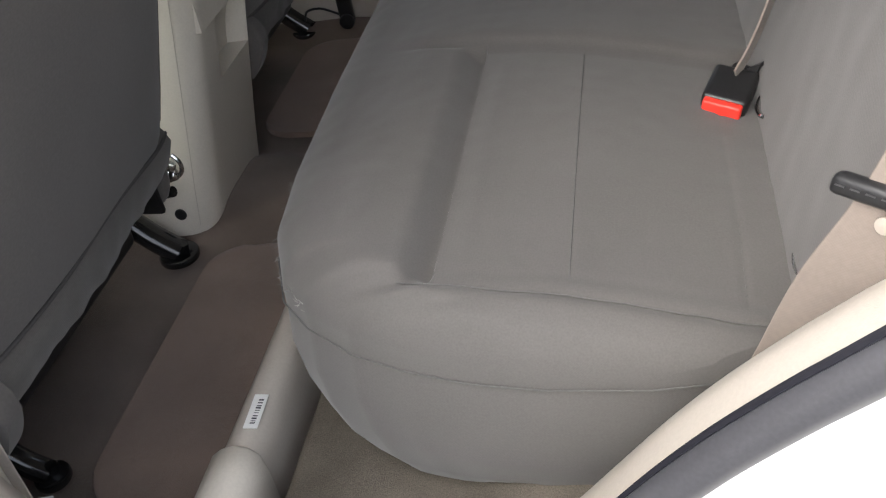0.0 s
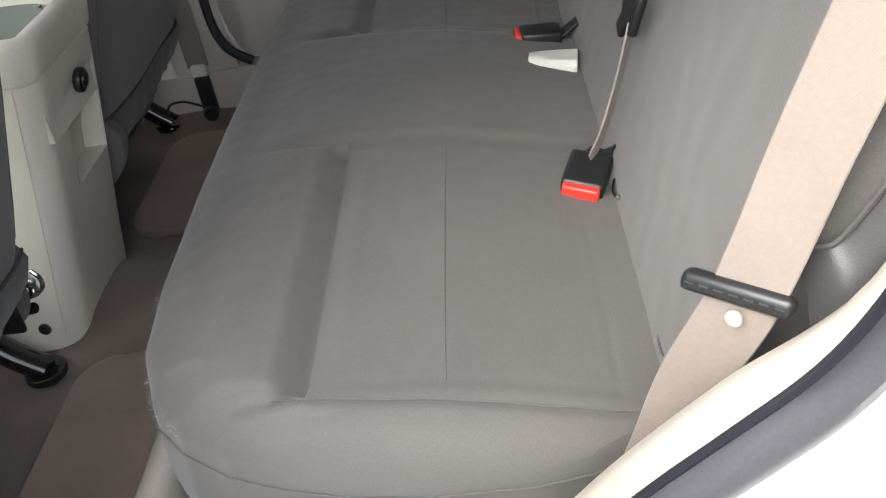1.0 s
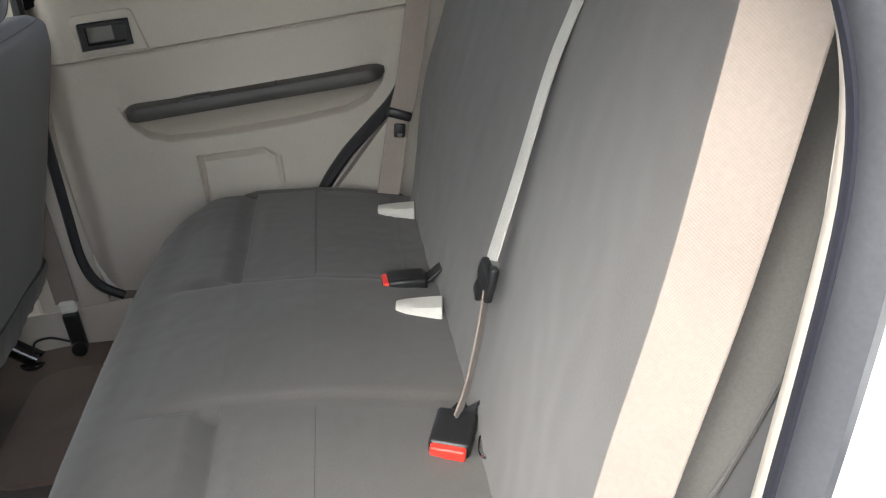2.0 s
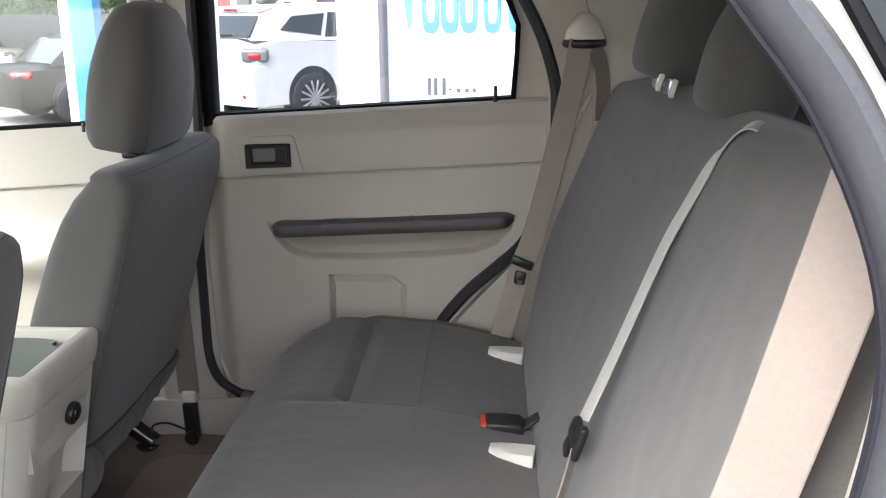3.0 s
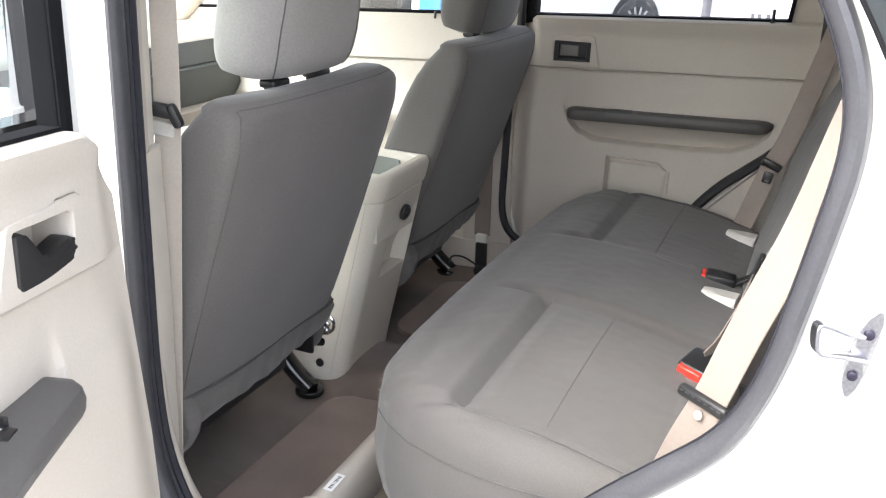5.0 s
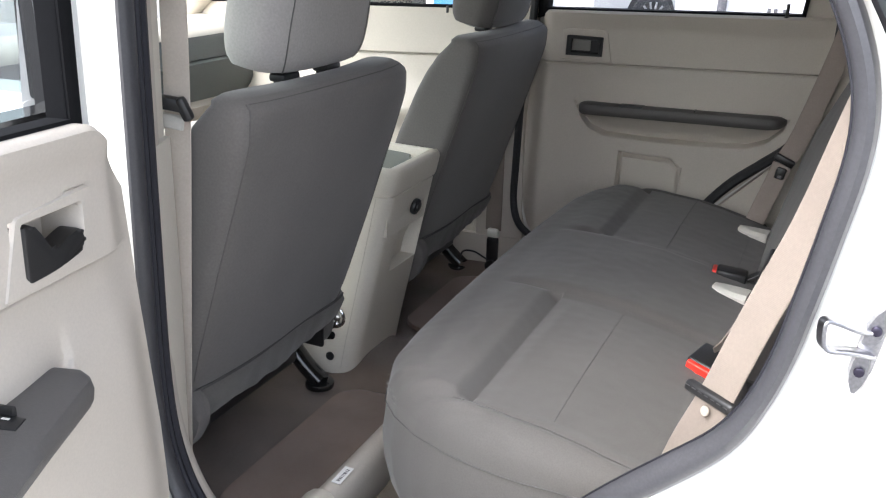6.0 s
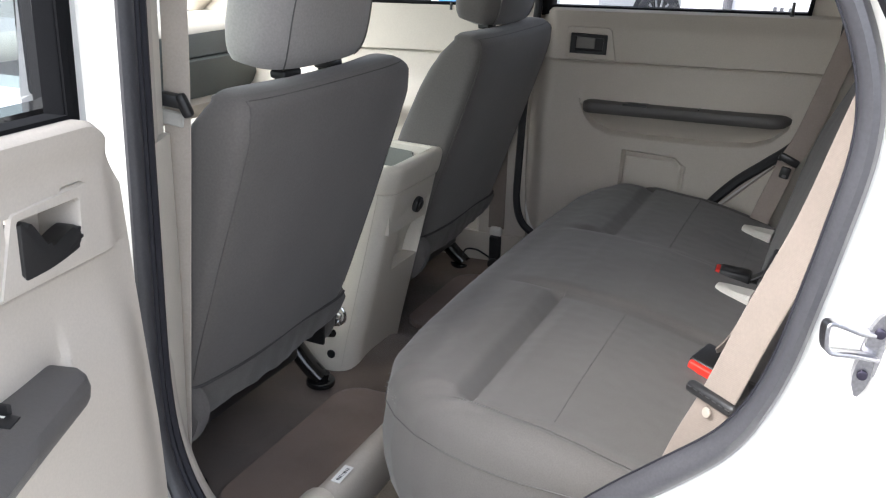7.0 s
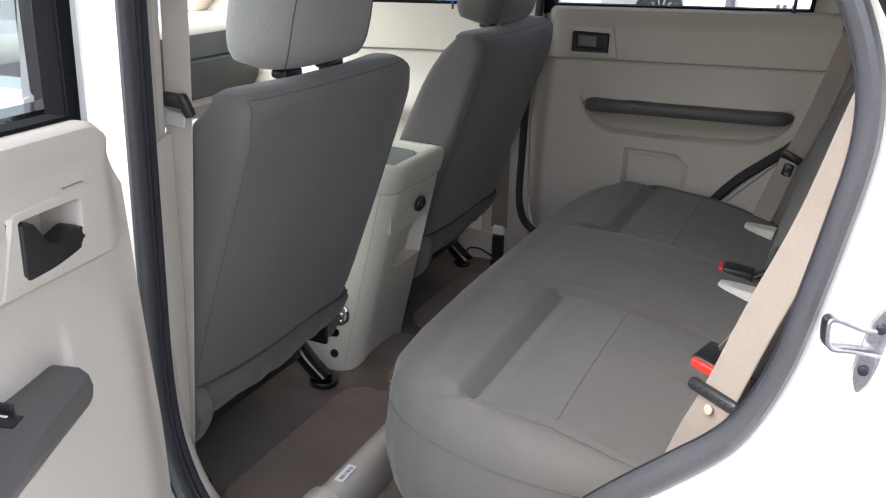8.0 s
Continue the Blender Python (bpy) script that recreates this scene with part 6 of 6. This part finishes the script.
    part("grille", box((0, 0, 0), (0.06, 0.8, 0.12), 0.02, 2, m @ pose(-0.502 * L, 0, 0.55)), M_BLACK, c)
    part("fog_slot", box((0, 0, 0), (0.08, 1.5, 0.05), 0.02, 2, m @ pose(-0.5 * L, 0, 0.36)), M_BLACK, c)
    part("number_plate", box((0, 0, 0), (0.02, 0.36, 0.13), 0.005, 1, m @ pose(0.512 * L, 0, 0.62)), M_STICK, c, "white plate")
    if kind == "suv":
        part("spoiler", box((0, 0, 0), (0.25, 1.2, 0.05), 0.02, 2, m @ pose(0.4 * L, 0, roof - 0.05, 0, 10, 0)), paint, c)
        part("brake_light", box((0, 0, 0), (0.03, 0.3, 0.03), 0.01, 2, m @ pose(0.43 * L, 0, roof - 0.06)), M_TAIL, c, "red high brake light")
        part("wiper", tube([m @ Vector((0.492 * L, -0.1, 1.15)), m @ Vector((0.488 * L, 0.4, 1.17))], 0.012, 6), M_BLACK, c)
        part("reflector", box((0, 0, 0), (0.05, 0.3, 0.05), 0.015, 2, m @ pose(0.495 * L, 0.6, 0.42, 0, 0, -8)), M_TAIL, c)
        part("reflector", box((0, 0, 0), (0.05, 0.3, 0.05), 0.015, 2, m @ pose(0.495 * L, -0.6, 0.42, 0, 0, 8)), M_TAIL, c)
    return c


M_ALLOY = material("alloy_rim", (0.28, 0.28, 0.29), 0.4, 0.6, spread=0.1)
M_PAINT2 = material("dusty_white_paint", (0.45, 0.45, 0.455), 0.4, spread=0.03, coat=0.3)
M_LENS = material("lamp_lens", (0.13, 0.13, 0.135), 0.12, spread=0.2, fine=60.0)
M_TAIL = material("red_lens", (0.32, 0.015, 0.02), 0.15, spread=0.1)
M_CREAM = material("pale_green_paint", (0.55, 0.57, 0.5), 0.35, spread=0.03, coat=0.4)
M_BLACKCAR = material("black_car_paint", (0.006, 0.0065, 0.007), 0.3, spread=0.1, spec=0.2)
M_BANNER = material("white_banner", (0.8, 0.79, 0.82), 0.7, spread=0.03)
M_BLUE = material("bright_blue_paint", (0.035, 0.16, 0.4), 0.5, spread=0.05)
M_POST = material("grey_post_paint", (0.085, 0.083, 0.095), 0.5, spread=0.1)
M_BRICK = material("red_wall_paint", (0.4, 0.08, 0.07), 0.85, spread=0.15, fine=30.0)
M_GREYWALL = material("grey_wall", (0.07, 0.07, 0.085), 0.9, spread=0.2, fine=20.0)
M_DARKROOF = material("dark_awning", (0.035, 0.037, 0.045), 0.8, spread=0.15)
M_LEAF = material("green_leaves", (0.05, 0.1, 0.025), 0.7, spread=0.5, fine=3.0, coarse=0.8)

yaw = math.degrees(math.atan2(-0.74, -0.67))
base = Vector((-1.5, 10.7, 0))
m_suv = pose(0, 0, 0, 0, 0, yaw)
off = m_suv @ Vector((0.3 * 4.6, 0.84, 0))
outside_car("white_suv", Matrix.Translation(base - off) @ m_suv, M_PAINT2, "white sport utility car parked in the yard", 4.6, 1.53, tail=M_LENS, tail_z=0.93)
yaw_b = -132.0
m_b = pose(0, 0, 0, 0, 0, yaw_b)
m_b = m_b @ Matrix.Scale(0.82, 4)
m_b = Matrix.Translation(Vector((-4.78, 10.95, 0)) - m_b @ Vector((0.3 * 4.6, 0.84, 0))) @ m_b
outside_car("black_sedan", m_b, M_BLACKCAR, "black saloon car with red tail lights parked outside", 4.6, 1.45, "sedan", 0.2)
m_c = pose(-10.6, 17.6, 0, 0, 0, 12) @ Matrix.Scale(0.72, 4)
outside_car("cream_sedan", m_c, M_CREAM, "pale green old saloon car parked further off", 4.4, 1.42, "sedan", 0.18, tail=M_LENS)

# banner on its post
BY = 7.6
ban = thing("banner", (1.0, BY, 0.0), "white hanging banner with large blue shapes", "banner")
rows = []
for x in np.linspace(-0.62, 3.2, 60):
    rows.append([(x, BY + 0.03 * math.sin(x * 7) * (1 if x > -0.2 else 2.2) + 0.01 * math.sin(z * 3 + x), z) for z in np.linspace(0.1, 3.4, 24)])
cloth = part("cloth", sheet(rows), M_BANNER, ban, "white banner cloth")
part("post", tube([(-0.16, BY - 0.08, 0.0), (-0.16, BY - 0.08, 3.6)], 0.045, 14), M_POST, ban, "grey steel post")
AT = lambda u, n, w: Vector((u, BY - 0.05 - n, w))


def oval_ring(cx, cz, rx, rz, hole=0.5):
    bm = bmesh.new()
    o = [(cx + rx * math.copysign(abs(math.cos(a)) ** 0.5, math.cos(a)), cz + rz * math.copysign(abs(math.sin(a)) ** 0.5, math.sin(a))) for a in (2 * math.pi * k / 32 for k in range(32))]
    i = [(cx + (u - cx) * hole, cz + (w - cz) * (0.5 + hole / 2)) for u, w in o]
    va, vb = [bm.verts.new(AT(u, 0, w)) for u, w in o], [bm.verts.new(AT(u, 0, w)) for u, w in i]
    for k in range(32):
        bm.faces.new((va[k], va[(k + 1) % 32], vb[(k + 1) % 32], vb[k]))
    return bm


for cx, hole in ((0.29, 0.42), (0.47, 0.42), (0.65, 0.42), (0.87, 0.5), (1.1, 0.4), (1.32, 0.4)):
    part("blue_shape", oval_ring(cx, 1.6, 0.085, 0.34, hole), M_BLUE, cloth)
bm = bmesh.new()
add_prism(bm, [(0.03, 2.2), (0.09, 2.2), (0.13, 1.75), (0.1, 1.3), (0.08, 1.28), (0.04, 1.55)], AT, 0.0, 0.002)
part("blue_swoosh", bm, material("pale_blue_paint", (0.05, 0.34, 0.5), 0.5), cloth)
bm = bmesh.new()
for u, w, h in ((0.27, 0.8, 0.12), (0.33, 0.8, 0.12), (0.41, 0.8, 0.12), (0.47, 0.74, 0.012), (0.55, 0.735, 0.03), (0.63, 0.735, 0.03), (0.7, 0.735, 0.03)):
    add_prism(bm, [(u - 0.018, w - h), (u + 0.018, w - h), (u + 0.018, w + h * 0.4), (u - 0.018, w + h * 0.4)], AT, 0.0, 0.002)
part("grey_bars", bm, M_INK, cloth)

# blue and white column
col = thing("column", (-3.2, 8.0, 0), "tall blue and white steel column", "column")
part("blue_face", box((-3.22, 8.0, 1.75), (0.26, 0.2, 3.5), 0.01), M_BLUE, col)
part("white_face", box((-3.395, 8.0, 1.75), (0.1, 0.18, 3.5), 0.01), M_BANNER, col)
col2 = thing("column", (-3.6, 15.0, 0), "slim dark steel column behind the white car", "column")
part("shaft", box((-3.3, 14.5, 1.7), (0.22, 0.22, 3.4), 0.01), M_POST, col2)

# back wall, awning, planting
bw = thing("back_wall", (-8, 26, 0), "red and grey painted yard wall", "wall", kind="structure")
part("wall_face", box((-4, 27.0, 1.15), (60, 0.3, 2.3), 0.02), M_GREYWALL, bw)
part("red_panel", box((-15.6, 26.8, 1.75), (1.75, 0.1, 1.0), 0.02), M_BRICK, bw, "red painted stretch")
part("red_panel", box((-7.5, 26.8, 1.6), (1.1, 0.1, 1.2), 0.02), M_BRICK, bw, "red painted stretch")
part("white_panel", box((-5.65, 26.8, 1.6), (2.6, 0.1, 1.1), 0.02), M_BANNER, bw, "white painted stretch")
bm = bmesh.new()
rnd = random.Random(3)
for i in range(14):
    add_box(bm, (rnd.uniform(-6.6, -4.5), 26.74, rnd.uniform(1.5, 1.95)), (rnd.uniform(0.06, 0.25), 0.01, rnd.uniform(0.04, 0.2)))
part("painted_marks", bm, M_POST, bw, "grey painted marks")
aw = thing("awning", (-6, 19, 0), "dark sheet roof of the open parking shed", "awning")
part("sheet_roof", box((0, 0, 0), (60, 9.0, 0.1), 0.01, 2, pose(-4, 19.6, 2.55, -5, 0, 0)), M_DARKROOF, aw)
part("fascia", box((-4, 24.1, 2.26), (60, 0.08, 0.34), 0.01), M_DARKROOF, aw)
for x in (-22, 6, 14):
    part("post", box((x, 23.6, 1.2), (0.15, 0.15, 2.4), 0.01), M_POST, aw)
part("post", box((-5.0, 23.6, 1.2), (0.3, 0.3, 2.4), 0.01), M_POST, aw)
bm = bmesh.new()
rnd = random.Random(7)
rows = []
for x in np.linspace(-27, -8.2, 60):
    rows.append([(x, 25.6 + 0.12 * math.sin(x * 5.1) + d, z) for d, z in ((-0.25, 1.3), (-0.3 + 0.1 * math.sin(x * 3.7), 1.7), (-0.2, 2.1), (0.1, 2.3))])
add_sheet(bm, rows)
for i in range(6500):
    x, y = rnd.uniform(-27, -8.2), rnd.gauss(25.15, 0.22)
    z = rnd.uniform(1.35, 2.45) + 0.1 * math.sin(x * 1.3)
    r = rnd.uniform(0.05, 0.13)
    e = Euler((rnd.uniform(0, 6.3), rnd.uniform(0, 6.3), rnd.uniform(0, 6.3))).to_matrix()
    bm.faces.new([bm.verts.new(Vector((x, y, z)) + e @ Vector(p) * r) for p in ((-1, 0, 0), (0, -0.45, 0.1), (1, 0, 0), (0, 0.45, 0.1))])
tagged(part("hedge", bm, M_LEAF), "green leafy planting along the yard wall", "hedge", kind="stuff")
